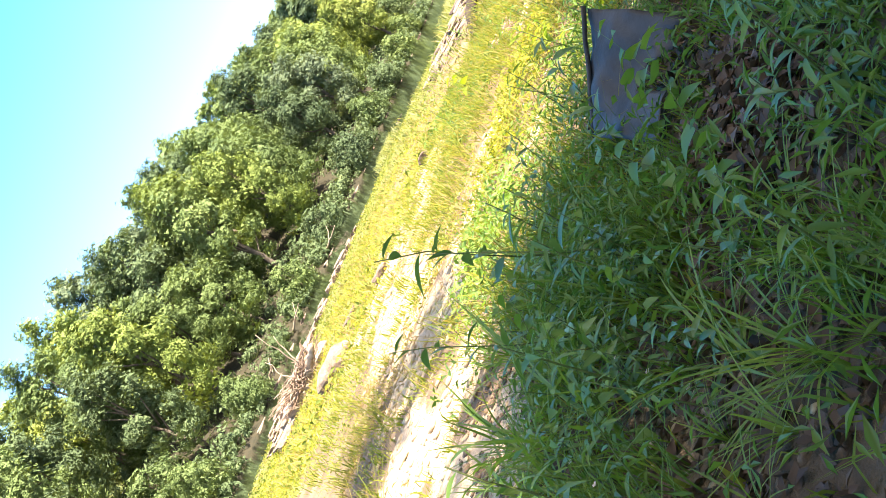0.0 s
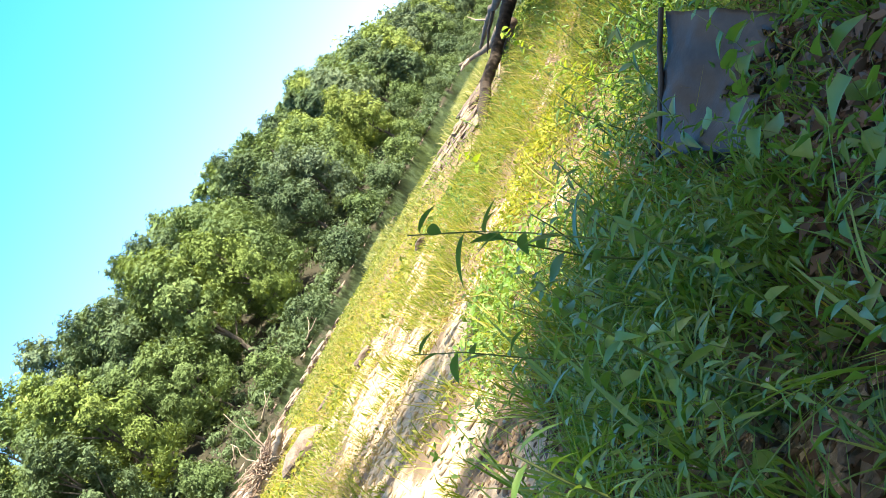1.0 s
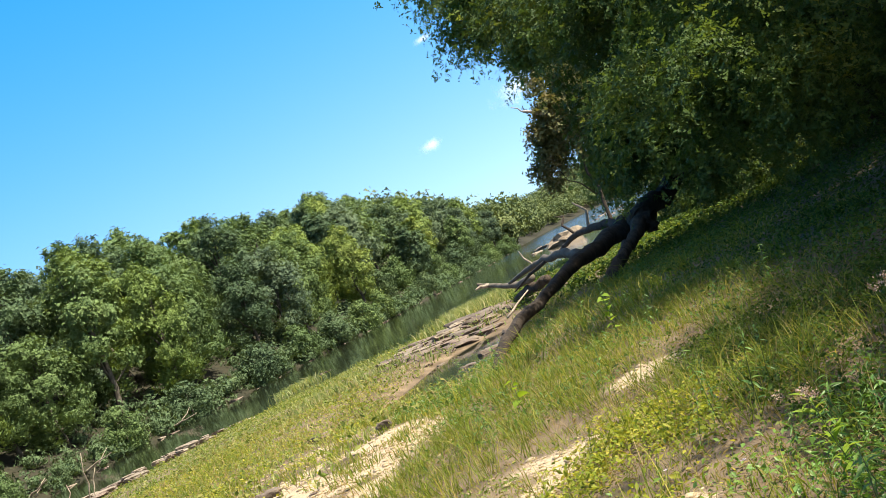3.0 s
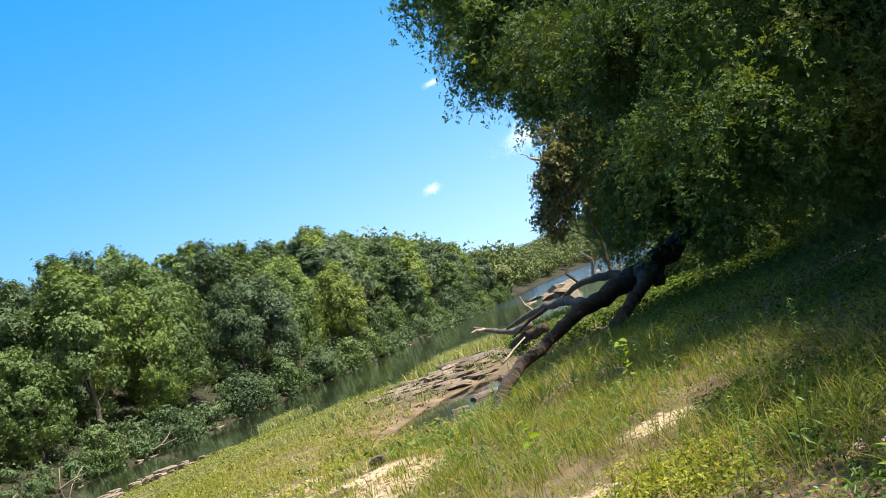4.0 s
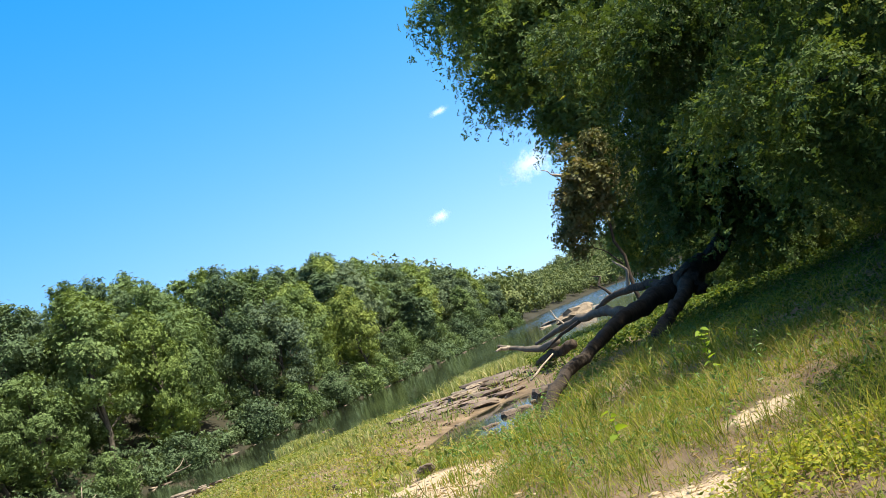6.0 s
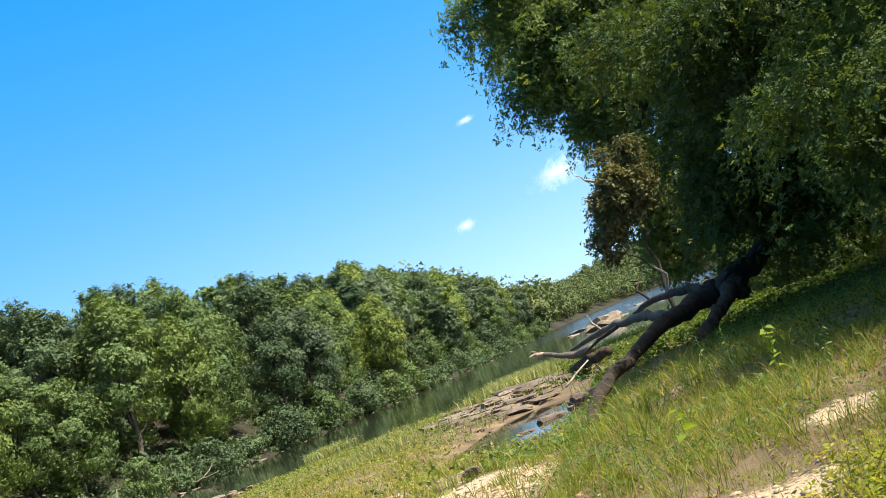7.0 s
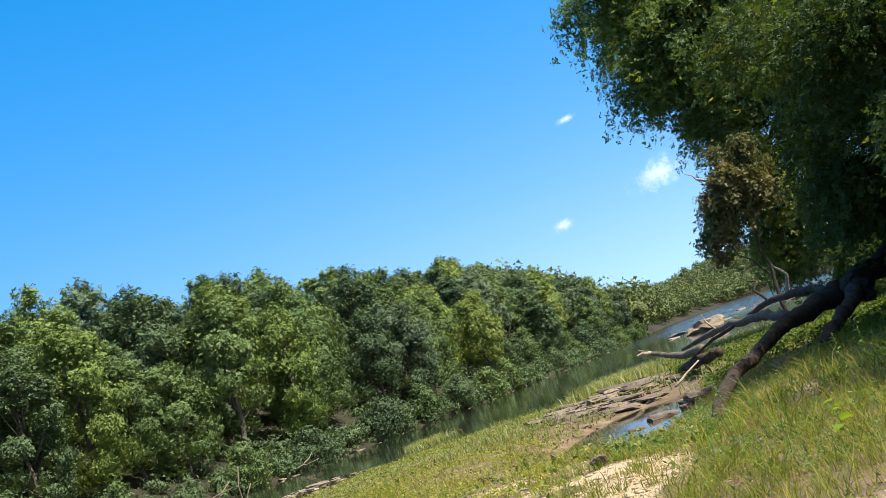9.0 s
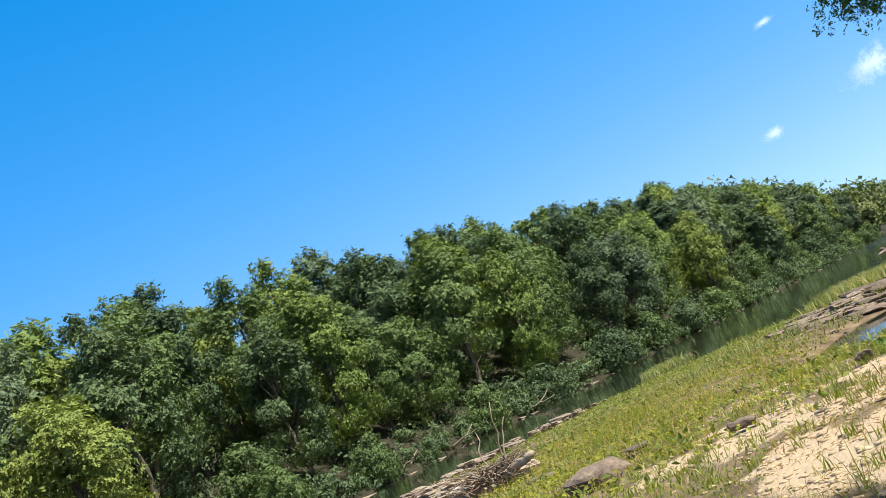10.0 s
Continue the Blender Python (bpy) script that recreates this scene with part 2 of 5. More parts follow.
_sm = _n.new("ShaderNodeMath")
_sm.operation = "MULTIPLY_ADD"
_l.new(_c.outputs[0], _sm.inputs[0])
_sm.inputs[1].default_value = 0.6
_half = _n.new("ShaderNodeMath")
_half.operation = "MULTIPLY"
_half.inputs[1].default_value = 0.4
_l.new(_d.outputs[0], _half.inputs[0])
_l.new(_half.outputs[0], _sm.inputs[2])
_l.new(_sm.outputs[0], _sand.inputs[0])
_edge = _n.new("ShaderNodeMath")
_edge.operation = "ADD"
_sub = _n.new("ShaderNodeMath")
_sub.operation = "MULTIPLY_ADD"
_l.new(_c.outputs[0], _sub.inputs[0])
_sub.inputs[1].default_value, _sub.inputs[2].default_value = 0.8, -0.4
_l.new(_att.outputs["Fac"], _edge.inputs[0])
_l.new(_sub.outputs[0], _edge.inputs[1])
_er = _n.new("ShaderNodeMapRange")
_er.inputs[1].default_value, _er.inputs[2].default_value = 0.35, 0.6
_l.new(_edge.outputs[0], _er.inputs[0])
# woodland floor, near black: the shade under the trees is in the colour
_floor_shaded = ramp(_n, (0.3, (0.012, 0.014, 0.007)), (0.7, (0.036, 0.032, 0.016)))
_l.new(_a.outputs[0], _floor_shaded.inputs[0])
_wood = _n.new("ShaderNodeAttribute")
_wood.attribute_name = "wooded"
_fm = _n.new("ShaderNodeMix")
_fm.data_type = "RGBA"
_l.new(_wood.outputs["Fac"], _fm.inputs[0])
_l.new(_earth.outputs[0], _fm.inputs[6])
_l.new(_floor_shaded.outputs[0], _fm.inputs[7])
_mx = _n.new("ShaderNodeMix")
_mx.data_type = "RGBA"
_l.new(_er.outputs[0], _mx.inputs[0])
_l.new(_fm.outputs[2], _mx.inputs[6])
_l.new(_sand.outputs[0], _mx.inputs[7])
_l.new(_mx.outputs[2], _b.inputs["Base Color"])
_b.inputs["Roughness"].default_value = 0.95
_bp = _n.new("ShaderNodeBump")
_bp.inputs["Strength"].default_value, _bp.inputs["Distance"].default_value = 0.7, 0.03
_l.new(_sm.outputs[0], _bp.inputs["Height"])
_l.new(_bp.outputs[0], _b.inputs["Normal"])

CLOUD, _n, _l, _b = material("cloud_vapour")
_b.inputs["Base Color"].default_value = (0.95, 0.95, 0.96, 1)
_b.inputs["Roughness"].default_value = 1.0
_co = _n.new("ShaderNodeTexCoord")
_cn = noise_tex(_n, _l, 0.05, 6, 0.6)
_sc = _n.new("ShaderNodeVectorMath")
_sc.operation = "MULTIPLY_ADD"
_sc.inputs[1].default_value, _sc.inputs[2].default_value = (2, 0, 2), (-1, 0, -1)
_ln = _n.new("ShaderNodeVectorMath")
_ln.operation = "LENGTH"
_l.new(_co.outputs["Generated"], _sc.inputs[0])
_l.new(_sc.outputs[0], _ln.inputs[0])
_ma = _n.new("ShaderNodeMath")
_ma.operation = "MULTIPLY_ADD"
_l.new(_cn.outputs[0], _ma.inputs[0])
_ma.inputs[1].default_value = 1.3
_l.new(_ln.outputs["Value"], _ma.inputs[2])
_mr = _n.new("ShaderNodeMapRange")
_mr.interpolation_type = "SMOOTHSTEP"
_mr.inputs[1].default_value, _mr.inputs[2].default_value, _mr.inputs[3].default_value, _mr.inputs[4].default_value = 0.5, 1.4, 0.7, 0.0
_l.new(_ma.outputs[0], _mr.inputs[0])
_tl = _n.new("ShaderNodeBsdfTranslucent")
_tl.inputs[0].default_value = (0.9, 0.9, 0.9, 1)
_as = _n.new("ShaderNodeAddShader")
_l.new(_b.outputs[0], _as.inputs[0])
_l.new(_tl.outputs[0], _as.inputs[1])
_tp = _n.new("ShaderNodeBsdfTransparent")
_ms = _n.new("ShaderNodeMixShader")
_l.new(_mr.outputs[0], _ms.inputs[0])
_l.new(_tp.outputs[0], _ms.inputs[1])
_l.new(_as.outputs[0], _ms.inputs[2])
_l.new(_ms.outputs[0], _n["Material Output"].inputs[0])


# ---------------------------------------------------------------- mesh helpers
def mesh_of(name, verts, faces, mat, smooth=False):
    """A mesh from arrays of corners and of faces with equal counts."""
    verts, faces = np.asarray(verts, np.float32), np.asarray(faces, np.int32)
    me = bpy.data.meshes.new(name)
    k = faces.shape[1]
    me.vertices.add(len(verts))
    me.vertices.foreach_set("co", verts.ravel())
    me.loops.add(faces.size)
    me.loops.foreach_set("vertex_index", faces.ravel())
    me.polygons.add(len(faces))
    me.polygons.foreach_set("loop_start", np.arange(0, faces.size, k, dtype=np.int32))
    me.polygons.foreach_set("loop_total", np.full(len(faces), k, np.int32))
    me.materials.append(mat)
    me.update(calc_edges=True)
    me.validate()
    if smooth:
        me.shade_smooth()
    return me


def merge(*pieces):
    """Joins (verts, faces) pairs."""
    vs, fs, n = [], [], 0
    for v, f in pieces:
        vs.append(np.asarray(v, float))
        fs.append(np.asarray(f) + n)
        n += len(v)
    return np.concatenate(vs), np.concatenate(fs)


def part(name, data, parent, label="", m=None):
    ob = new(name, data)
    ob.parent = parent
    if m is not None:
        ob.matrix_basis = m
    return tagged(ob, label) if label else ob


def unit(v):
    return v / (np.linalg.norm(v, axis=-1, keepdims=True) + 1e-9)


def leaves_at(centres, normals, size, aspect=0.55, droop=0.3, seed=1, jitter=0.5):
    """One folded leaf of two triangles pairs at each centre, facing about along its normal."""
    r = np.random.default_rng(seed)
    n = unit(np.asarray(normals) + r.normal(0, jitter, (len(centres), 3)))
    a = r.normal(0, 1, (len(centres), 3))
    a[:, 2] -= droop * 2
    along = unit(a - n * (a * n).sum(1, keepdims=True))
    side = np.cross(n, along)
    s = (np.asarray(size) * r.uniform(0.6, 1.35, len(centres)))[:, None]
    c = np.asarray(centres)
    v = np.stack([c - along * s * 0.5, c + side * s * aspect * 0.5 + n * s * 0.08, c + along * s * 0.5 - n * s * 0.1, c - side * s * aspect * 0.5 + n * s * 0.08], 1)
    k = np.arange(len(c))[:, None] * 4
    return v.reshape(-1, 3), np.concatenate([k + [0, 1, 2], k + [0, 2, 3]], 1).reshape(-1, 3)


_p = (1 + 5 ** 0.5) / 2
ICO_V = unit(np.array([(-1, _p, 0), (1, _p, 0), (-1, -_p, 0), (1, -_p, 0), (0, -1, _p), (0, 1, _p), (0, -1, -_p), (0, 1, -_p), (_p, 0, -1), (_p, 0, 1), (-_p, 0, -1), (-_p, 0, 1)], float))
ICO_F = np.array([(0, 11, 5), (0, 5, 1), (0, 1, 7), (0, 7, 10), (0, 10, 11), (1, 5, 9), (5, 11, 4), (11, 10, 2), (10, 7, 6), (7, 1, 8),
                  (3, 9, 4), (3, 4, 2), (3, 2, 6), (3, 6, 8), (3, 8, 9), (4, 9, 5), (2, 4, 11), (6, 2, 10), (8, 6, 7), (9, 8, 1)])


def finer(v, f):
    """Splits each face of a ball in four."""
    v, seen, out = [tuple(p) for p in v], {}, []

    def mid(i, j):
        key = (min(i, j), max(i, j))
        if key not in seen:
            seen[key] = len(v)
            v.append(tuple(unit(np.array(v[i]) + np.array(v[j]))))
        return seen[key]
    for a, b2, c in f:
        p, q, s = mid(a, b2), mid(b2, c), mid(c, a)
        out += [(a, p, s), (p, b2, q), (s, q, c), (p, q, s)]
    return np.array(v), np.array(out)


def sprigs_at(centres, normals, size, seed=1, jitter=0.5, aspect=0.75):
    """One leafy sprig, a single pointed face, at each centre; for far crowns."""
    r = np.random.default_rng(seed)
    n = unit(np.asarray(normals) + r.normal(0, jitter, (len(centres), 3)))
    a = r.normal(0, 1, (len(centres), 3))
    a[:, 2] -= 0.5
    along = unit(a - n * (a * n).sum(1, keepdims=True))
    side = np.cross(n, along)
    s = (np.asarray(size) * r.uniform(0.55, 1.4, len(centres)))[:, None]
    c = np.asarray(centres)
    v = np.stack([c - along * s * 0.4 + side * s * aspect * 0.5, c - along * s * 0.4 - side * s * aspect * 0.5, c + along * s * 0.6], 1)
    return v.reshape(-1, 3), np.arange(len(c) * 3).reshape(-1, 3)


BALL1 = finer(ICO_V, ICO_F)


def lobes_of(lobes, ball, k, seed, rough=0.28):
    """Rugged leafy masses on which the sprays of leaves sit."""
    r = np.random.default_rng(seed)
    v, f = ball
    return merge(*[(v * rr * k * np.array([1, 1, 0.85]) * r.uniform(1 - rough, 1 + rough, (len(v), 1)) + (x, y, z), f) for x, y, z, rr in lobes])


def sprays(r, blobs, count, length, per, leaf, hang=1.0):
    """Leaf places along drooping twigs that start on leafy clumps."""
    blobs = np.asarray(blobs, float)
    w = blobs[:, 3] ** 2
    pick = blobs[r.choice(len(blobs), count, p=w / w.sum())]
    n = unit(r.normal(0, 1, (count, 3)) + (0, 0, 0.55))
    start = pick[:, :3] + n * (pick[:, 3] * r.uniform(0.55, 1.0, count))[:, None]
    ln = length * r.uniform(0.4, 1.3, count)
    t = (np.arange(per)[None] + r.random((count, per))) / per
    out = (n * (0.75, 0.75, 0.4))[:, None] * (ln[:, None] * t)[..., None]
    out[..., 2] -= hang * ln[:, None] * (0.12 * t + 0.65 * t * t)
    c = start[:, None] + out + r.normal(0, leaf * 0.55, (count, per, 3))
    nn = np.repeat(n[:, None], per, 1) * 0.7 + (0, 0, 0.5)
    return c.reshape(-1, 3), unit(nn.reshape(-1, 3))


def cores(blobs, k=0.74, seed=0):
    """The dense inside of leafy clumps, through which no light comes."""
    r = np.random.default_rng(seed)
    return merge(*[(ICO_V * rr * k * np.array([1, 1, 0.78]) * r.uniform(0.8, 1.12, (12, 1)) + (x, y, z), ICO_F) for x, y, z, rr in blobs])


def tube(points, radii, sides=8, wobble=0.0, seed=0):
    """A tapering round limb along a line of points."""
    r = np.random.default_rng(seed)
    p = np.asarray(points, float)
    t = unit(np.gradient(p, axis=0))
    ref = np.array([0, 0, 1.0]) if abs(t[:, 2]).mean() < 0.8 else np.array([1.0, 0, 0])
    u = unit(np.cross(t, ref))
    w = np.cross(t, u)
    ang = np.linspace(0, 2 * np.pi, sides, endpoint=False)
    rr = np.asarray(radii)[:, None] * (1 + r.normal(0, wobble, (len(p), sides)))
    v = p[:, None] + rr[..., None] * (np.cos(ang)[None, :, None] * u[:, None] + np.sin(ang)[None, :, None] * w[:, None])
    f = []
    for i in range(len(p) - 1):
        for j in range(sides):
            k = (j + 1) % sides
            f.append((i * sides + j, i * sides + k, (i + 1) * sides + k, (i + 1) * sides + j))
    v = v.reshape(-1, 3)
    n = len(v)
    v = np.concatenate([v, p[[0, -1]]])
    for j in range(sides):
        k = (j + 1) % sides
        f.append((n, k, j, n))
        f.append((n + 1, (len(p) - 1) * sides + j, (len(p) - 1) * sides + k, n + 1))
    q = np.array(f)
    q[q[:, 0] == q[:, 3], 3] = q[q[:, 0] == q[:, 3], 2]
    return v, q


def line(a, b, n, bend=0.1, seed=0):
    """A slightly crooked line of n points."""
    r = np.random.default_rng(seed)
    a, b = np.asarray(a, float), np.asarray(b, float)
    t = np.linspace(0, 1, n)[:, None]
    off = np.cumsum(r.normal(0, 1, (n, 3)), 0)
    off -= off[0] + (off[-1] - off[0]) * t
    return a + (b - a) * t + off * bend * np.linalg.norm(b - a) / n


def tube_mesh(name, tubes, mat):
    v, f = merge(*tubes)
    # faces whose last corner repeats become triangles
    tri = f[:, 2] == f[:, 3]
    quads, tris = f[~tri], f[tri][:, :3]
    allf = np.concatenate([quads[:, [0, 1, 2]], quads[:, [0, 2, 3]], tris])
    return mesh_of(name, v, allf, mat, smooth=True)


# ---------------------------------------------------------------- the lie of the land
NEAR_Y, NEAR_X = [-300, 40, 48, 55, 60, 66, 72, 80, 100, 125, 210, 300, 500, 900, 3000], [-30, -24.5, -21.5, -17.5, -11.5, -5.5, 0, 7, 24, 36, 66, 100, 160, 260, 950]
FAR_Y, FAR_X = [-300, 20, 72, 90, 105, 120, 140, 165, 185, 212, 240, 276, 450, 900, 3000], [-46, -41, -38, -34.5, -29.5, -24.5, -18, -13, -8, -3.5, 1, 5.5, 29, 125, 860]


def near_edge(y):
    return np.interp(y, NEAR_Y, NEAR_X)


def far_edge(y):
    return np.interp(y, FAR_Y, FAR_X)


def fbm(x, y, scale, seed=0, octaves=4):
    """Smooth value noise on arrays."""
    total, amp, norm = 0.0, 1.0, 0.0
    for o in range(octaves):
        px, py = np.asarray(x) / scale * 2 ** o + 17.3 * o + seed * 7.1, np.asarray(y) / scale * 2 ** o + 5.7 * o + seed * 3.3
        ix, iy = np.floor(px), np.floor(py)
        fx, fy = px - ix, py - iy
        fx, fy = fx * fx * (3 - 2 * fx), fy * fy * (3 - 2 * fy)

        def h(a, b):
            q = np.sin(a * 127.1 + b * 311.7 + seed * 74.7) * 43758.5453
            return q - np.floor(q)
        total = total + amp * ((h(ix, iy) * (1 - fx) + h(ix + 1, iy) * fx) * (1 - fy) + (h(ix, iy + 1) * (1 - fx) + h(ix + 1, iy + 1) * fx) * fy)
        norm += amp
        amp *= 0.5
    return total / norm


def step(a, b, v):
    t = np.clip((np.asarray(v) - a) / (b - a), 0, 1)
    return t * t * (3 - 2 * t)


def spot(x, y, cx, cy, rx, ry, turn=0.0):
    c, s = math.cos(radians(turn)), math.sin(radians(turn))
    dx, dy = x - cx, y - cy
    return np.exp(-(((dx * c + dy * s) / rx) ** 2 + ((-dx * s + dy * c) / ry) ** 2))


def land(x, y):
    """Height of the ground; the river's surface is 0."""
    x, y = np.asarray(x, float), np.asarray(y, float)
    d = x - near_edge(y)
    slope = np.interp(y, [-50, 0, 10, 20, 30, 40, 60, 80, 150, 400], [0.056, 0.055, 0.048, 0.043, 0.034, 0.02, 0.015, 0.02, 0.03, 0.03])
    near = 0.1 + np.clip(d, 0, 40) * slope
    near = near + 5.0 * step(5.5, 32, x - np.interp(y, [0, 30, 42, 60, 80, 125, 210, 300, 500, 900], [0, 2, 9, 14, 22, 48, 80, 114, 175, 275]))
    near = near + (fbm(x, y, 3.5, 2) - 0.5) * 0.16 * step(1, 8, d) + (fbm(x, y, 0.6, 5) - 0.5) * 0.11
    near = near - 0.95 * np.clip(1.25 * spot(x, y, -0.6, 36.5, 2.4, 5.5, -12), 0, 1)          # the side pool
    near = near - 0.9 * spot(x, y, -2.0, 29, 3.2, 5.5, -10) - 0.22 * spot(x, y, -0.2, 22, 1.3, 5.5)          # hollow before it
    near = np.where(d < 0, 0.1 + np.maximum(d * 0.35, -0.8), near)
    e = far_edge(y) - x
    top = np.interp(y, [-100, 40, 80, 110, 135, 165, 200, 230, 260, 300, 340, 900], [5, 5.2, 6.9, 8.1, 8.6, 8.4, 9.4, 12.8, 17.4, 22.3, 21, 2])
    far = -0.8 + 1.9 * step(-1.2, 1.4, e) + np.minimum(np.clip(e - 2, 0, None) * np.interp(y, [150, 205], [0.42, 0.5]), top) + (fbm(x, y, 14, 4) - 0.5) * 2.0 * step(3, 12, e)
    far = far + 12 * step(40, 260, e) * step(-150, 100, y) * (1 - step(230, 330, y))
    z = np.where(e > -3, np.maximum(far, np.where(d < 0, near, -9)), near)
    z = z + 34 * np.exp(-((x - 140) / 110) ** 2 - ((y - 1010) / 200) ** 2) * step(480, 640, y)
    return z


def sandiness(x, y):
    """How bare the ground is: 0 covered, 1 sand."""
    s = 1.5 * spot(x, y, 1.95, 9.75, 0.5, 0.3, 25) + 0.9 * spot(x, y, 2.9, 8.8, 0.5, 0.2, 25)
    s = s + 0.9 * spot(x, y, -2.0, 10, 0.9, 2.6, 20) + 1.05 * spot(x, y, -2.6, 14.0, 1.0, 3.8, 18) + 0.8 * spot(x, y, -1.2, 14.6, 0.7, 1.4, 10)
    s = s + 0.35 * spot(x, y, 1.66, 0.08, 0.20, 0.62, 24) + 0.8 * spot(x, y, 0.66, 1.5, 0.26, 0.7)
    s = s + 0.45 * spot(x, y, -3.6, 19, 1.2, 4, 18) + 0.8 * spot(x, y, -4.3, 14, 1.1, 2.2, 25) + 0.4 * spot(x, y, 0.8, 7.8, 0.5, 0.5)
    s = s + 1.1 * spot(x, y, 0.0, 5.6, 0.34, 1.7, -28) + 1.2 * spot(x, y, -0.7, 4.8, 0.6, 2.3, 18) + 0.8 * spot(x, y, 0.25, 2.5, 0.35, 0.9) + 1.1 * spot(x, y, 1.3, 4.65, 0.35, 0.2, 20)
    d = x - near_edge(y)
    s = s + 0.3 * (1 - step(0.2, 1.6, np.abs(d - 0.3))) * (1 - step(60, 75, y))
    return s * (0.15 + 1.5 * step(0.3, 0.7, fbm(x, y, 0.7, 9)))


# ---------------------------------------------------------------- ground and water
def ground_sheet():
    def spread(n, near, far, centre):
        t = np.linspace(-1, 1, n)
        k = 7.9
        return centre + near * np.sinh(k * t) / np.sinh(k) * far / near
    xs = spread(290, 1, 2600, -0.5)
    ys = spread(310, 1, 3200, 5.0)
    gx, gy = np.meshgrid(xs, ys)
    z = land(gx, gy)
    v = np.stack([gx, gy, z], -1).reshape(-1, 3)
    w, h = len(xs), len(ys)
    i = np.arange((h - 1) * w).reshape(h - 1, w)[:, :-1].ravel()
    f = np.stack([i, i + 1, i + w + 1, i + w], 1)
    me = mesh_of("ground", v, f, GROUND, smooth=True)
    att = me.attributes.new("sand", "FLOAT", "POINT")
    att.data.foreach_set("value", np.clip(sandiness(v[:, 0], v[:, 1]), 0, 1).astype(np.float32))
    # where the shade-dark floor colour goes
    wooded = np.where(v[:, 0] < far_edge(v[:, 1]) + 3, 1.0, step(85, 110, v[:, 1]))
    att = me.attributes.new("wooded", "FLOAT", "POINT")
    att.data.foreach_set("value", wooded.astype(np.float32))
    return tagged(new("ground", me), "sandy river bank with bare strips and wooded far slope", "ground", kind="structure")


ground_sheet()
_v = np.array([(-700, -600, 0), (1500, -600, 0), (1500, 2600, 0), (-700, 2600, 0)], float)
tagged(new("water", mesh_of("water", _v, np.array([[0, 1, 2, 3]]), WATER)), "calm brown-green river reflecting the trees", "river", kind="structure")


# ---------------------------------------------------------------- trees
def crown_points(r, blobs, per, shell=0.35):
    """Leaf places and outward normals on many overlapping clumps (x, y, z, radius)."""
    cs, ns = [], []
    for bx, by, bz, br in blobs:
        k = max(12, int(per * br * br))
        n = unit(r.normal(0, 1, (k, 3)))
        rad = br * (1 - shell * r.random(k) ** 1.6) * (0.86 + 0.28 * r.random(k))
        p = n * rad[:, None] * np.array([1, 1, 0.78]) + (bx, by, bz)
        cs.append(p)
        ns.append(n)
    return np.concatenate(cs), np.concatenate(ns)


def tree_kind(seed, height, radius, low, leaf, count, n=9):
    """Trunk with limbs, and a crown of lobes set with leafy clumps: two meshes about the foot of the tree."""
    r = np.random.default_rng(seed)
    lobes, blobs = [], []
    for i in range(n):
        t = (i + 0.2 + 0.6 * r.random()) / n
        lr = radius * r.uniform(0.34, 0.52) * (1.0 if t < 0.8 else 0.85)
        wide = (radius - lr) * math.sqrt(max(0.03, 1 - abs(1.75 * t - 0.7) ** 2.0))
        a = i * 2.4 + r.normal(0, 0.4)
        z = max(lr * 0.5, height * (low + (1 - low) * t) - lr * 0.6 * t)
        lobes.append((math.cos(a) * wide, math.sin(a) * wide, z, lr))
        for _ in range(16):
            d = unit(r.normal(0, 1, 3) + (0, 0, 0.25))
            br = lr * r.uniform(0.16, 0.42)
            blobs.append((*(np.array(lobes[-1][:3]) + d * lr * r.uniform(0.55, 0.95) * np.array([1, 1, 0.85])), br))
    area = sum(b[3] ** 2 for b in blobs)
    c, nn = crown_points(r, blobs, 0.6 * count / area, 0.6)
    c2, n2 = crown_points(r, lobes, 0.4 * count / sum(b[3] ** 2 for b in lobes), 0.3)
    c, nn = np.concatenate([c, c2]), np.concatenate([nn, n2])
    c = c + r.normal(0, leaf * 0.35, c.shape)
    nn = nn * 0.4 + unit(c - (0, 0, height * 0.45)) * 0.8
    v, f = merge(sprigs_at(c, nn, leaf, seed, 0.42), lobes_of(lobes, BALL1, 0.46, seed, 0.4))
    crown = mesh_of("crown", v, f, LEAF_MID)
    limbs = [tube(line((0, 0, -0.6), (r.normal(0, 0.4), r.normal(0, 0.4), height * 0.82), 8, 0.12, seed), np.linspace(0.02, 0.004, 8) * height, 6)]
    for b in lobes[::2]:
        base = np.array((0, 0, b[2] * 0.62))
        limbs.append(tube(line(base, b[:3], 5, 0.15, seed + 1), np.linspace(0.008, 0.002, 5) * height, 5))
    return tube_mesh("trunk", limbs, BARK_GREY), crown


FAR_KINDS = [tree_kind(11, 17, 4.9, 0.14, 0.52, 6600, n=14), tree_kind(12, 18, 4.3, 0.18, 0.52, 6200, n=15), tree_kind(13, 15.5, 5.2, 0.10, 0.52, 6600, n=13),
             tree_kind(14, 17, 5.0, 0.25, 0.85, 2700, n=12), tree_kind(15, 16, 4.6, 0.22, 0.85, 2500, n=12), tree_kind(16, 6.5, 3.6, 0.02, 0.46, 2600, n=9)]
LEAF_SETS = [LEAF_DARK, LEAF_MID, LEAF_BLUE, LEAF_YELLOW, LEAF_BROWN]
_variants = {}


def far_tree(kind, leafset, m, label):
    trunk, crown = FAR_KINDS[kind]
    key = (kind, leafset)
    if key not in _variants:
        c = crown.copy()
        c.materials[0] = LEAF_SETS[leafset]
        _variants[key] = c
    t = tagged(new("tree"), label, "tree", "woods on the far bank")
    t.matrix_basis = m
    part("trunk", trunk, t)
    part("crown", _variants[key], t)
    return t


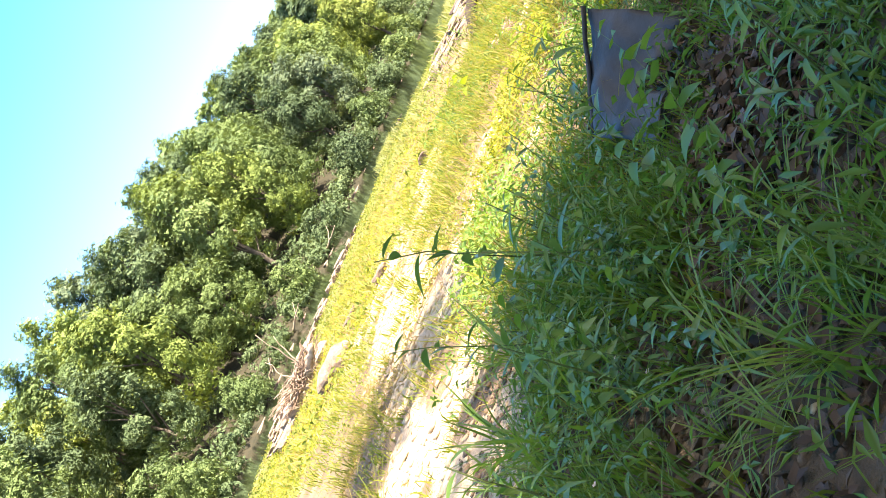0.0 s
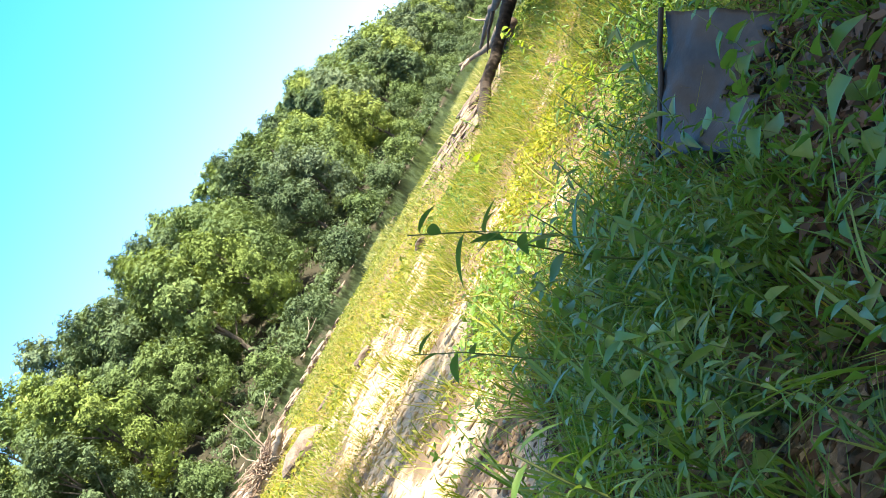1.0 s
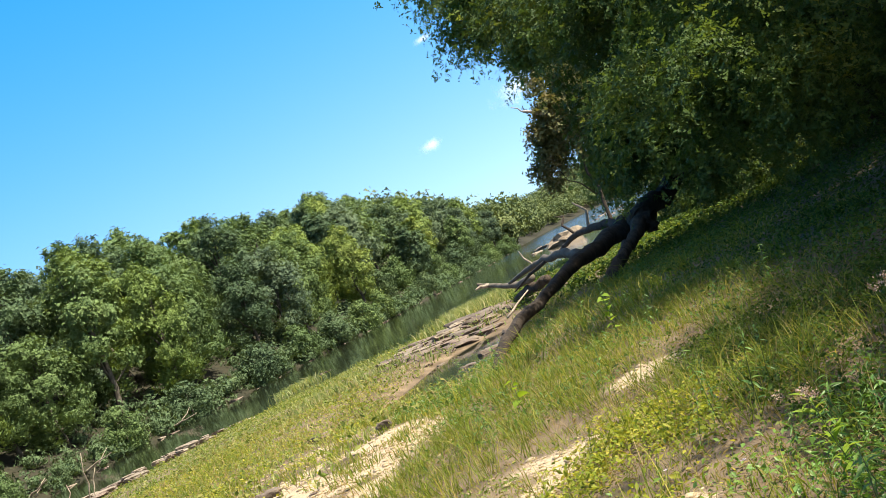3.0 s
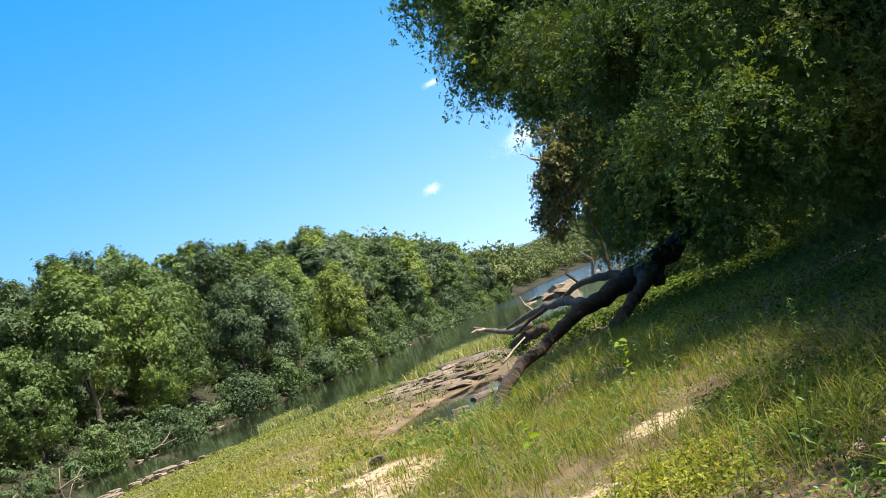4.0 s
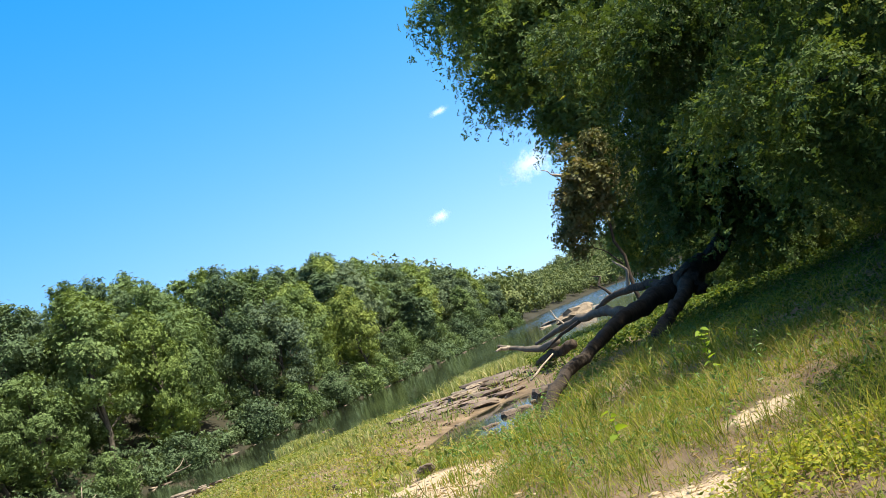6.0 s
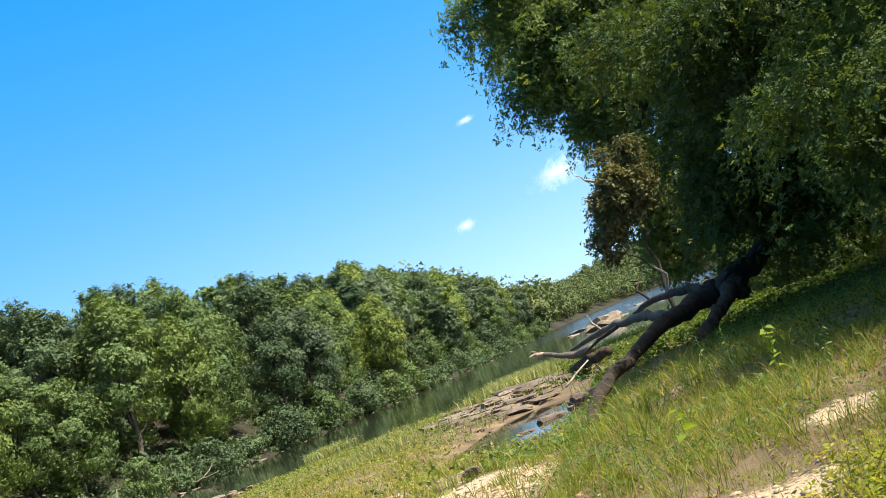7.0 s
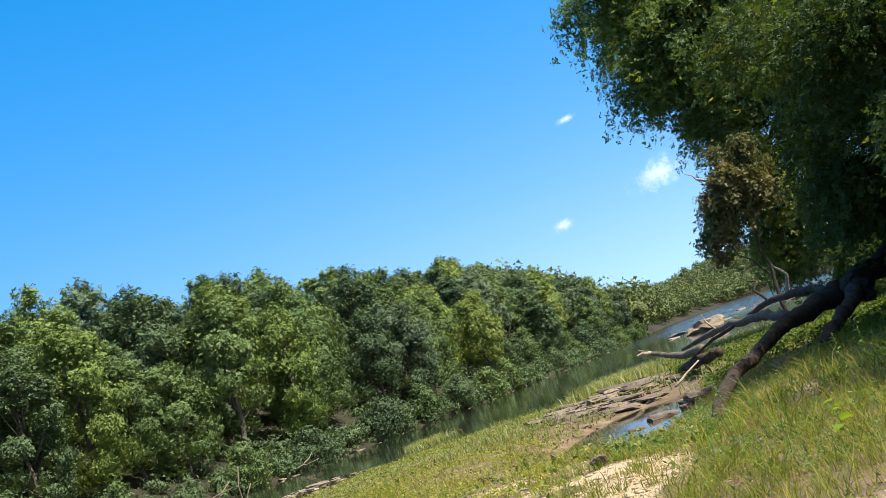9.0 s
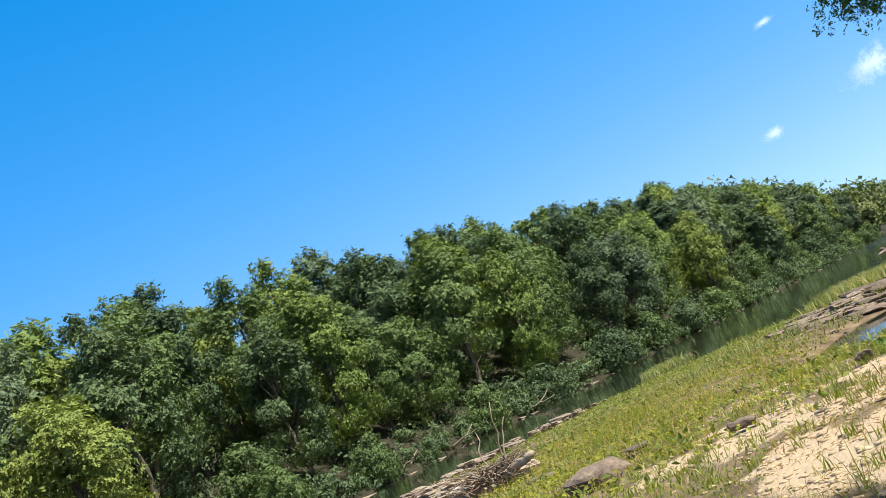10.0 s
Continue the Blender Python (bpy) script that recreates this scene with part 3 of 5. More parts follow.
NAMES = ["dark green leafy tree on the far bank", "green leafy tree on the wooded far bank", "grey-green tree on the far river bank",
         "yellow-green tree on the far bank", "browning leafy tree on the far bank"]
_r = np.random.default_rng(21)
_count = 0
for depth, gap in ((-0.8, 10.5), (3.6, 7.2), (10, 8.0), (18, 9.0), (28, 10), (41, 10.5), (58, 12)):
    y = 22.0 + depth * 0.35 + _r.random() * 4
    while y < 335 and _count < 300:
        yy = y + _r.normal(0, 1.0)
        x = far_edge(yy) - depth - _r.random() * (1.5 if depth < 0 else 4.5)
        # the bank runs aslant, so step along it
        y += gap * _r.uniform(0.75, 1.25) * (1.0 if y < 140 else 1.25)
        if depth < 0:
            k = 5
            s = _r.uniform(0.3, 0.85)
        elif depth < 6:
            k = int(_r.choice([0, 1, 2, 5] if yy < 170 else [3, 4, 5]))
            s = _r.uniform(0.7, 1.0)
        else:
            k = int(_r.choice([0, 1, 2] if depth < 14 and yy < 170 else [3, 4]))
            s = _r.uniform(0.9, 1.03)
        w = int(_r.choice(4, p=[0.18, 0.32, 0.18, 0.32] if depth < 14 and 40 < yy < 105 else [0.24, 0.38, 0.24, 0.14]))
        if k == 5:
            w = w % 2
        far_tree(k, w, Matrix.LocRotScale((x, yy, float(land(x, yy)) - 0.2), Euler((_r.normal(0, 0.04), _r.normal(0, 0.04), _r.random() * 6.28)),
                 (s * _r.uniform(0.9, 1.15), s * _r.uniform(0.9, 1.15), s)), NAMES[w])
        _count += 1


def far_woods():
    """Woods on the slopes beyond, too far to tell the trees apart."""
    r = np.random.default_rng(5)
    cs, ns = [], []
    spots = []
    for _ in range(850):
        y = 335 + 600 * r.random() ** 1.3
        x = far_edge(y) - 1 - 170 * r.random() ** 1.5
        spots.append((x, y, r.uniform(11, 18) * (1.0 if y < 400 else 0.7)))
    for _ in range(1700):
        x, y = r.uniform(10, 290), 600 + 420 * r.random() ** 1.4
        if float(land(x, y)) > 0.4:
            spots.append((x, y, r.uniform(8, 14)))
    for _ in range(260):
        y = r.uniform(110, 900)
        x = near_edge(y) + r.uniform(8, 90)
        spots.append((x, y, r.uniform(8, 13)))
    for _ in range(200):
        y = r.uniform(60, 230)
        x = far_edge(y) - r.uniform(70, 150)
        spots.append((x, y, r.uniform(9, 13)))
    clumps = []
    for x, y, h in spots:
        g = float(land(x, y))
        k = 46 if y < 600 else 26
        for _ in range(3):
            n = unit(r.normal(0, 1, (k, 3)) + (0, 0, 0.3))
            c = np.array((x + r.normal(0, 2.0), y + r.normal(0, 2.0), g + h * r.uniform(0.25, 0.8)))
            cs.append(c + n * h * 0.27 * r.uniform(0.55, 1.25, (k, 1)))
            ns.append(n)
        clumps.append((x, y, g + h * 0.5, h * 0.3))
    v, f = merge(sprigs_at(np.concatenate(cs), np.concatenate(ns), 1.5, 3), cores(clumps, 0.8, 6))
    tagged(new("far_woods", mesh_of("far_woods", v, f, LEAF_WOODS)), "distant wooded hills beyond the river bend", "woods", kind="stuff")


far_woods()


def far_thicket():
    """Low growth that closes the foot of the woods down to the water."""
    r = np.random.default_rng(15)
    blobs = []
    for _ in range(1450):
        y = r.uniform(20, 335)
        e = r.uniform(-0.7, 1.5) if r.random() < 0.44 else r.uniform(0.5, 26)
        x = far_edge(y) - e
        s = r.uniform(0.5, 1.5) if e < 1 else r.uniform(1.0, 2.2)
        blobs.append((x, y, max(0.1, float(land(x, y))) + s * 0.3, s))
    c, n = crown_points(r, blobs, 28, 0.5)
    v, f = merge(sprigs_at(c, n, 0.5, 4, 0.5), cores(blobs, 0.45, 4))
    tagged(new("undergrowth", mesh_of("undergrowth", v, f, LEAF_DARK)), "dense green undergrowth along the far water's edge", "undergrowth", kind="stuff")


far_thicket()


def bank_tree(name, foot, cloud_of, leaf, count, mat, label, trunk_r, limbs_to, seed=3, aspect=0.45, droop=0.6, core=0.6, length=0.9, per=14, fine=True, hang=1.0):
    """A large tree of the near bank: trunk and limbs, light-blocking inner leaves, and a crown of drooping leafy
    sprays.
    """
    r = np.random.default_rng(seed)
    t = tagged(new(name), label, "tree")
    t.location = foot
    f0 = np.array(foot, float)
    blobs, boxes = cloud_of
    c, n = sprays(r, blobs, count, length, per, leaf, hang)
    v, f = leaves_at(c - f0, n, leaf, aspect, droop, seed, 0.6) if fine else sprigs_at(c - f0, n, leaf, seed, 0.6)
    # larger leaf masses added deep inside to keep light from coming through
    deep = []
    for q, h, k, a, b in boxes:
        m = int(36 * k * core * (1.0 if h[0] > 4.2 else 0.25))
        p = unit(r.normal(0, 1, (m, 3))) * r.random((m, 1)) ** 0.4 * 0.8
        deep.append(sprigs_at(p * np.array(h) + np.array(q) - f0, p, min(0.45, leaf * 1.15), seed, 1.0))
    part("crown", mesh_of("crown", *merge((v, f), *deep), mat), t)
    top = np.array(limbs_to[0], float)
    tubes = [tube(line((0, 0, -0.4), top - f0, 9, 0.25, seed), np.linspace(trunk_r, trunk_r * 0.3, 9), 10, 0.06, seed)]
    part("trunk", tube_mesh("trunk", tubes, BARK), t)
    for i, q in enumerate(limbs_to[1:]):
        base = np.array((0, 0, 0)) + (top - f0) * min(0.95, 0.3 + 0.12 * i)
        part("limb", tube_mesh("limb", [tube(line(base, np.array(q) - f0, 8, 0.3, seed + i), np.linspace(trunk_r * 0.4, trunk_r * 0.08, 8), 7, 0.05, i)], BARK), t)
    return t


def blob_cloud(r, boxes):
    """Clumps scattered in ellipsoids: (centre, half sizes, count, smallest, largest)."""
    out = []
    for (cx, cy, cz), (hx, hy, hz), n, a, b in boxes:
        p = unit(r.normal(0, 1, (n, 3))) * (r.random((n, 1)) ** 0.33)
        for q in p:
            out.append((cx + q[0] * hx, cy + q[1] * hy, cz + q[2] * hz, r.uniform(a, b)))
    return out, boxes


_r = np.random.default_rng(31)
# the tall tree farther up the bank, hanging out over the water
bank_tree("riverside_tree", (15, 62, 1.0), blob_cloud(_r, [((14.5, 62.5, 19), (9.5, 6, 8.5), 60, 1.0, 1.9), ((6.6, 58.3, 19.0), (3.5, 2.6, 4.6), 36, 0.5, 1.1), ((11.5, 57.2, 18.5), (3.4, 2.2, 4.2), 22, 0.5, 1.1), ((9.6, 60, 15.0), (3.2, 3, 3.2), 15, 0.6, 1.2), ((11, 60, 8.5), (4.0, 4, 5.0), 20, 0.7, 1.4),
          ((21, 60, 12), (9, 6, 12), 34, 1.2, 2.2), ((8.6, 59, 12.6), (2.0, 2, 1.3), 9, 0.35, 0.7), ((10.5, 59.5, 6.0), (2.4, 2, 3.0), 15, 0.6, 1.1),
          ((24, 57, 6), (12, 3, 5), 24, 1.0, 2.0)]), 0.44, 9000, LEAF_CANOPY,
          "large leafy tree leaning out over the river bank", 0.5, [(13, 61, 20), (6, 60, 17), (8, 60, 11), (18, 61, 15), (10, 59, 8)], seed=4, length=1.5, per=22, fine=False, core=2.6, hang=1.5)
bank_tree("bank_shrub", (8.4, 55.5, 1.0), blob_cloud(_r, [((7.9, 55.5, 8.8), (2.0, 1.2, 1.9), 18, 0.25, 0.5), ((6.5, 55.5, 6.0), (0.8, 0.8, 1.6), 8, 0.2, 0.35)]), 0.3, 620, LEAF_BROWN,
          "browning vine-covered bush beside the large tree", 0.12, [(7.7, 55.5, 9.5), (6.2, 55, 6.0)], seed=6, length=1.0, core=0.4, fine=False)
_snag = tagged(new("dead_limb", tube_mesh("dead_limb", [tube(line((1.6, 0, -0.9), (0, 0, 0), 6, 0.15, 2), np.linspace(0.13, 0.07, 6), 7), tube(line((0.7, 0, -0.4), (-0.5, -0.1, 0.45), 5, 0.2, 3), np.linspace(0.06, 0.02, 5), 6)], DRIFT)),
               "pale bare broken limb poking from the brown bush", "branch")
_snag.location = (6.3, 54.6, 9.2)
# the near tree whose boughs hang to the ground; high crown added to shade them
bank_tree("overhanging_tree", (9.5, 15.5, 1.8), blob_cloud(_r, [((8.8, 14.8, 6.6), (4.8, 4.0, 3.6), 34, 0.4, 0.95), ((5.3, 13.5, 4.5), (2.3, 2.0, 1.5), 17, 0.28, 0.62), ((7.8, 13.2, 3.2), (3.0, 2.2, 1.4), 13, 0.35, 0.7), ((9.8, 10.8, 4.8), (2.8, 2.0, 2.8), 20, 0.35, 0.75),
          ((12.3, 12.0, 11.4), (4.3, 4.7, 2.6), 46, 0.7, 1.3)]), 0.14, 8200, LEAF_NEAR,
          "dark tree with leafy boughs hanging to the ground", 0.28, [(8.5, 14.8, 9), (4.5, 13.5, 4.6), (6, 13, 6), (11, 15, 8), (7, 16.5, 7)], seed=8, core=3.4, length=0.75, per=22, fine=False, hang=1.5)
# trees on the bank beside the walk, unseen crowns placed to shade it
bank_tree("bank_tree", (9.2, 2.5, 2.0), blob_cloud(_r, [((7.3, -2.0, 8.0), (3.9, 3.7, 2.4), 96, 0.5, 1.2), ((4.9, 3.3, 13.2), (1.7, 1.9, 0.9), 9, 0.4, 0.9), ((9.0, 3.6, 8.4), (2.6, 2.8, 2.0), 44, 0.5, 1.1)]), 0.26, 2700, LEAF_BANK,
          "leafy tree on the bank shading the weeds", 0.22, [(8.4, 2.5, 9), (5.5, 1.5, 7), (7, 5, 7.5)], seed=12, core=2.4, fine=False)
# crown boxes at y 19.6 and 22.6 are added to shade grass and trunk
bank_tree("bank_tree", (12, 26, 2.2), blob_cloud(_r, [((10.5, 26, 6.6), (5.0, 6, 4.6), 70, 0.8, 1.6), ((8.0, 28.7, 4.6), (3.2, 2.4, 1.9), 50, 0.4, 0.9), ((6.4, 28.2, 4.4), (1.2, 1.2, 1.2), 16, 0.3, 0.6), ((7.6, 26, 8.0), (3.6, 4.8, 2.4), 34, 0.6, 1.2), ((5.6, 22.6, 7.5), (1.7, 2.2, 1.1), 14, 0.4, 0.8), ((9.4, 19.6, 7.5), (3.6, 3.6, 2.6), 40, 0.6, 1.2)]), 0.24, 6500, LEAF_BANK,
          "dark leafy tree behind the fallen trunk", 0.3, [(10.5, 26, 9), (7, 25, 6), (8, 29, 6)], seed=13, core=0.66, fine=False)
for x, y, s in ((13, 20, 1.0), (11, 38, 1.1), (15, 33, 1.3), (16, 46, 1.5), (12.5, 50, 1.0), (20, 52, 1.6)):
    g = float(land(x, y))
    bank_tree("bush", (x, y, g), blob_cloud(_r, [((x, y, g + 1.3 * s), (2.3 * s, 2.3 * s, 1.5 * s), 30, 0.5, 1.0)]), 0.24, 900, LEAF_BANK,
              "dense green bush on the wooded bank", 0.06, [(x, y, g + 2.2 * s), (x - 1, y, g + 1.8 * s)], seed=int(x * 7 + y), length=0.5, fine=False, core=0.7)
# mostly unseen trees, added to cast shade and hold back skylight
for x, y, s, n in ((11.5, -5.5, 1.2, 21), (4.0, -12, 1.3, 22), (13.7, 6.6, 1.1, 23), (17.2, 12.6, 1.35, 25), (15.2, 23.5, 1.35, 26), (-4.5, -15, 1.2, 24)):
    g = float(land(x, y))
    bank_tree("bank_tree", (x, y, g), blob_cloud(_r, [((x, y, g + 6.5 * s), (4.2 * s, 4.2 * s, 4.2 * s), 60, 0.8, 1.5)]), (0.26 if n in (23, 25, 26) else 0.4), (2600 if n == 25 else 2600 if n == 23 else 1700 if n == 26 else 400), LEAF_BANK,
              "added bank tree, mostly unseen, for shade", 0.22, [(x, y, g + 8 * s), (x - 2, y + 1, g + 6 * s), (x + 2, y - 1, g + 6 * s)], seed=n, core=1.2, fine=False)


# ---------------------------------------------------------------- the fallen tree
def at_ground(x, y, lift=0.0):
    return (x, y, float(land(x, y)) + lift)


fallen = tagged(new("fallen_tree"), "dark leaning dead trunk propped over grassy river bank", "tree")
fallen.location = at_ground(4.4, 27.4)
_f0 = np.array(fallen.location)


def limb(name, pts, radii, mat, label="", sides=10, wobble=0.045, seed=0, parent=fallen, origin=_f0):
    p = np.array(pts, float)
    # finer, slightly crooked line through the given joints
    t = np.linspace(0, len(p) - 1, len(p) * 4 - 3)
    q = np.stack([np.interp(t, np.arange(len(p)), p[:, k]) for k in range(3)], 1)
    r = np.random.default_rng(seed)
    rr = np.interp(t, np.arange(len(p)), radii)
    q[1:-1] += r.normal(0, 0.18, (len(q) - 2, 3)) * rr[1:-1, None]
    return part(name, tube_mesh(name, [tube(q - origin, rr, sides, wobble, seed)], mat), parent, label)


limb("trunk", [(0.35, 18.95, 1.0), (0.75, 20.1, 1.38), (1.2, 21.3, 1.55), (1.85, 22.95, 1.67), (2.66, 24.9, 1.88), (3.4, 26.4, 2.02), (4.25, 27.8, 2.1), (5.4, 29.0, 2.3), (6.6, 29.8, 2.6), (8.3, 30.4, 3.6)],
     [0.12, 0.125, 0.125, 0.135, 0.16, 0.195, 0.25, 0.30, 0.30, 0.2], BARK, seed=1, sides=18, wobble=0.045)
limb("root_leg", [(4.0, 26.1, 1.1), (4.2, 26.3, 1.48), (4.6, 26.7, 1.7), (5.05, 27.2, 1.95), (5.6, 28.2, 2.3)], [0.28, 0.17, 0.155, 0.18, 0.25], BARK, seed=2, sides=12)
limb("root_stub", [(5.4, 28.3, 2.3), (5.62, 27.9, 2.15), (5.7, 27.85, 1.8)], [0.32, 0.28, 0.17], BARK, seed=3)
limb("bough", [(3.5, 26.9, 2.1), (3.25, 28.4, 2.24), (3.2, 30.4, 2.24), (2.9, 33.4, 2.2), (2.3, 36.5, 2.0), (1.6, 38.5, 1.75)], [0.12, 0.12, 0.12, 0.12, 0.1, 0.05], BARK_GREY, "grey bare bough", seed=4)
limb("bough", [(4.9, 28.4, 2.3), (4.9, 29.7, 2.48), (4.5, 31.2, 2.55), (4.2, 33.3, 2.5), (3.9, 35.3, 2.3), (3.7, 36.4, 2.1)], [0.16, 0.13, 0.12, 0.1, 0.08, 0.06], BARK, seed=5)
limb("twig", [(4.2, 33.3, 2.5), (3.9, 33.6, 2.95), (4.1, 33.8, 3.2), (3.85, 34.0, 3.3)], [0.05, 0.04, 0.03, 0.015], BARK, seed=6, sides=6)
limb("twig", [(4.45, 31.6, 2.52), (4.6, 31.4, 3.1), (4.3, 31.5, 3.5)], [0.06, 0.05, 0.02], DRIFT, seed=7, sides=6)
limb("twig", [(2.6, 34.8, 2.1), (2.35, 35.0, 2.45), (2.3, 35.2, 2.75)], [0.04, 0.03, 0.012], DRIFT, seed=8, sides=6)
limb("twig", [(3.0, 32.6, 2.2), (2.3, 34.0, 1.9), (1.6, 35.5, 1.5)], [0.07, 0.06, 0.02], BARK, seed=9, sides=6)

drift = tagged(new("driftwood"), "bleached forked driftwood limb lying on the rocks", "driftwood")
drift.location = at_ground(1.8, 44.8)
_d0 = np.array(drift.location)
limb("limb", [(0.35, 46.6, 2.0), (0.85, 46.5, 1.75), (1.45, 45.6, 1.5), (2.06, 44.6, 1.3), (2.6, 42.6, 1.45)], [0.07, 0.09, 0.12, 0.15, 0.18], BARK_GREY, seed=11, parent=drift, origin=_d0)
limb("fork", [(0.85, 46.5, 1.75), (0.45, 46.4, 1.85), (0.2, 46.3, 1.82)], [0.1, 0.08, 0.03], DRIFT, seed=12, parent=drift, origin=_d0)
limb("stump", [(1.7, 44.9, 0.7), (2.3, 44.0, 0.95), (3.2, 42.6, 1.1)], [0.16, 0.24, 0.2], BARK, seed=13, parent=drift, origin=_d0)
limb("stick", [(1.0, 40.0, 0.5), (2.2, 41.0, 1.1)], [0.05, 0.03], DRIFT, seed=14, parent=drift, origin=_d0, sides=6)


# ---------------------------------------------------------------- rocks
def rock_mesh(seed, flat=0.4, mat=ROCK_DARK, cuts_made=16, rough=1.0, crown=0.45):
    bm = bmesh.new()
    bmesh.ops.create_icosphere(bm, subdivisions=3, radius=1.0)
    r = random.Random(seed)
    o = Vector((r.random() * 50, r.random() * 50, r.random() * 50))
    cuts = [(Vector((r.gauss(0, 1), r.gauss(0, 1), r.gauss(0, 0.6))).normalized(), r.uniform(0.55, 0.9)) for _ in range(cuts_made)] + [(Vector((0.05, 0.03, 1)), crown)]
    for v in bm.verts:
        for n, d in cuts:
            k = v.co.dot(n) - d
            if k > 0:
                v.co -= n * k
        v.co += v.co.normalized() * rough * (noise.noise(v.co * 1.6 + o) * 0.2 + noise.noise(v.co * 4 + o) * 0.1)
        v.co.z *= flat
    me = bpy.data.meshes.new("rock")
    bm.to_mesh(me)
    bm.free()
    me.materials.append(mat)
    me.shade_smooth()
    me.set_sharp_from_angle(angle=radians(14))
    return me


SLABS = [rock_mesh(i, 0.28, ROCK_DARK) for i in (1, 2, 3)]
PALE = [rock_mesh(i, 0.36, ROCK_PALE) for i in (4, 5, 6)]
RED = [rock_mesh(i, 0.3, ROCK_RED) for i in (7, 8)]
LUMPS = [rock_mesh(i, 0.6, ROCK_DARK) for i in (9, 10)]


def rock(me, x, y, size, turn=0, stretch=1.0, lift=0.0, label="grey river rock in the grass", tilt=0.0):
    ob = tagged(new("rock", me), label, "rock", "rocks on the bank")
    ob.matrix_basis = Matrix.LocRotScale((x, y, max(float(land(x, y)), -0.15) + lift), Euler((tilt, radians(3), radians(turn))), (size * stretch, size, size))
    return ob


def strewn(name, picks, label):
    """Many rocks too small or far off to tell apart, as one heap: (mesh, x, y, size, turn, stretch, lift)."""
    vs, fs, mats, ids, n = [], [], [], [], 0
    for me, x, y, size, turn, stretch, lift in picks:
        v = np.empty(len(me.vertices) * 3, np.float32)
        me.vertices.foreach_get("co", v)
        m = np.array(Matrix.LocRotScale((x, y, max(float(land(x, y)), -0.15) + lift), Euler((0, radians(3), radians(turn))), (size * stretch, size, size)))
        vs.append(v.reshape(-1, 3) @ m[:3, :3].T + m[:3, 3])
        f = np.empty(len(me.polygons) * 3, np.int32)
        me.polygons.foreach_get("vertices", f)
        fs.append(f.reshape(-1, 3) + n)
        n += len(v) // 3
        if me.materials[0] not in mats:
            mats.append(me.materials[0])
        ids.append(np.full(len(me.polygons), mats.index(me.materials[0]), np.int32))
    out = mesh_of(name, np.concatenate(vs), np.concatenate(fs), mats[0])
    for m in mats[1:]:
        out.materials.append(m)
    out.polygons.foreach_set("material_index", np.concatenate(ids))
    tagged(new(name, out), label, "stones", kind="stuff")


SLAB = "flat dark river slab among pale stones"
for x, y, s, tn, st in ((-0.25, 49.5, 1.7, 10, 1.3), (-3.0, 42.5, 0.9, 20, 1.3), (-1.2, 41.8, 0.8, 0, 1.5), (-4.4, 47, 0.7, 12, 1.5), (-2.2, 45.7, 1.0, 15, 1.4), (0.7, 47, 0.7, 30, 1.2), (-3.4, 44.5, 0.6, 40, 1.3)):
    rock(SLABS[int(s * 10) % 3], x, y, s, tn, st, 0.02, SLAB)
for x, y, s, tn in ((0.15, 35.2, 0.55, 20), (1.25, 36.4, 0.6, 60), (1.3, 31.0, 0.55, 10), (-0.8, 33.5, 0.3, 0), (0.9, 33.2, 0.38, 80)):
    rock(LUMPS[int(tn) % 2], x, y, s, tn, 1.3, 0.12, "dark wet boulder beside the pool")
_r = np.random.default_rng(77)
_picks = []
for i in range(190):
    x, y = _r.uniform(-5.6, 2.2), _r.uniform(38, 57)
    if float(land(x, y)) < -0.05 or abs(x + 1.7 - (y - 47) * 0.1) > 2.9:
        continue
    _picks.append(([PALE, RED, SLABS][int(_r.choice(3, p=[0.5, 0.3, 0.2]))][int(_r.integers(2))], x, y, _r.uniform(0.1, 0.42), _r.uniform(0, 180), _r.uniform(1, 1.5), 0.0))
strewn("loose_stones", _picks, "pale loose stones on the rocky river edge")
for i in range(56):
    y = _r.uniform(41.5, 53)
    x = -1.9 + (y - 46) * 0.16 + _r.normal(0, 1.25)
    if float(land(x, y)) > -0.05:
        rock([PALE, RED, SLABS][int(_r.choice(3, p=[0.2, 0.45, 0.35]))][int(_r.integers(2))], x, y, _r.uniform(0.25, 0.75), 20 + _r.normal(0, 40), _r.uniform(1.3, 1.9), _r.uniform(0.0, 0.14), "layered flat slab of the rocky river shelf", _r.normal(0, 0.1))
OUTCROP = grainy("outcrop_rock", (0.13, 0.10, 0.075), (0.27, 0.22, 0.165), 1.5, 0.95, 0.8, fine=9, c3=(0.40, 0.33, 0.255))
rock(rock_mesh(12, 0.62, OUTCROP, 16, 1.6, 0.7), 12.4, 139, 2.3, 15, 1.25, 0.4, "large pale sunlit outcrop in the rapids")
_picks = []
for i in range(26):
    y = _r.uniform(140, 330)
    x = float(far_edge(y)) + _r.uniform(0.3, 0.75) * float(near_edge(y) - far_edge(y))
    _picks.append(([PALE, RED][i % 2][int(_r.integers(2))], x, y, _r.uniform(0.5, 1.3), _r.uniform(0, 180), 1.6, 0.15))
for i in range(34):
    y = 60 + 260 * (i + _r.random()) / 34
    _picks.append(([PALE, RED][i % 2][int(_r.integers(2))], float(far_edge(y)) + _r.uniform(0.6, 2.2), y, _r.uniform(0.25, 0.75), _r.uniform(60, 120), 2.0, 0.12))
strewn("far_rocks", _picks, "low rocks in the rapids and along the far water's edge")
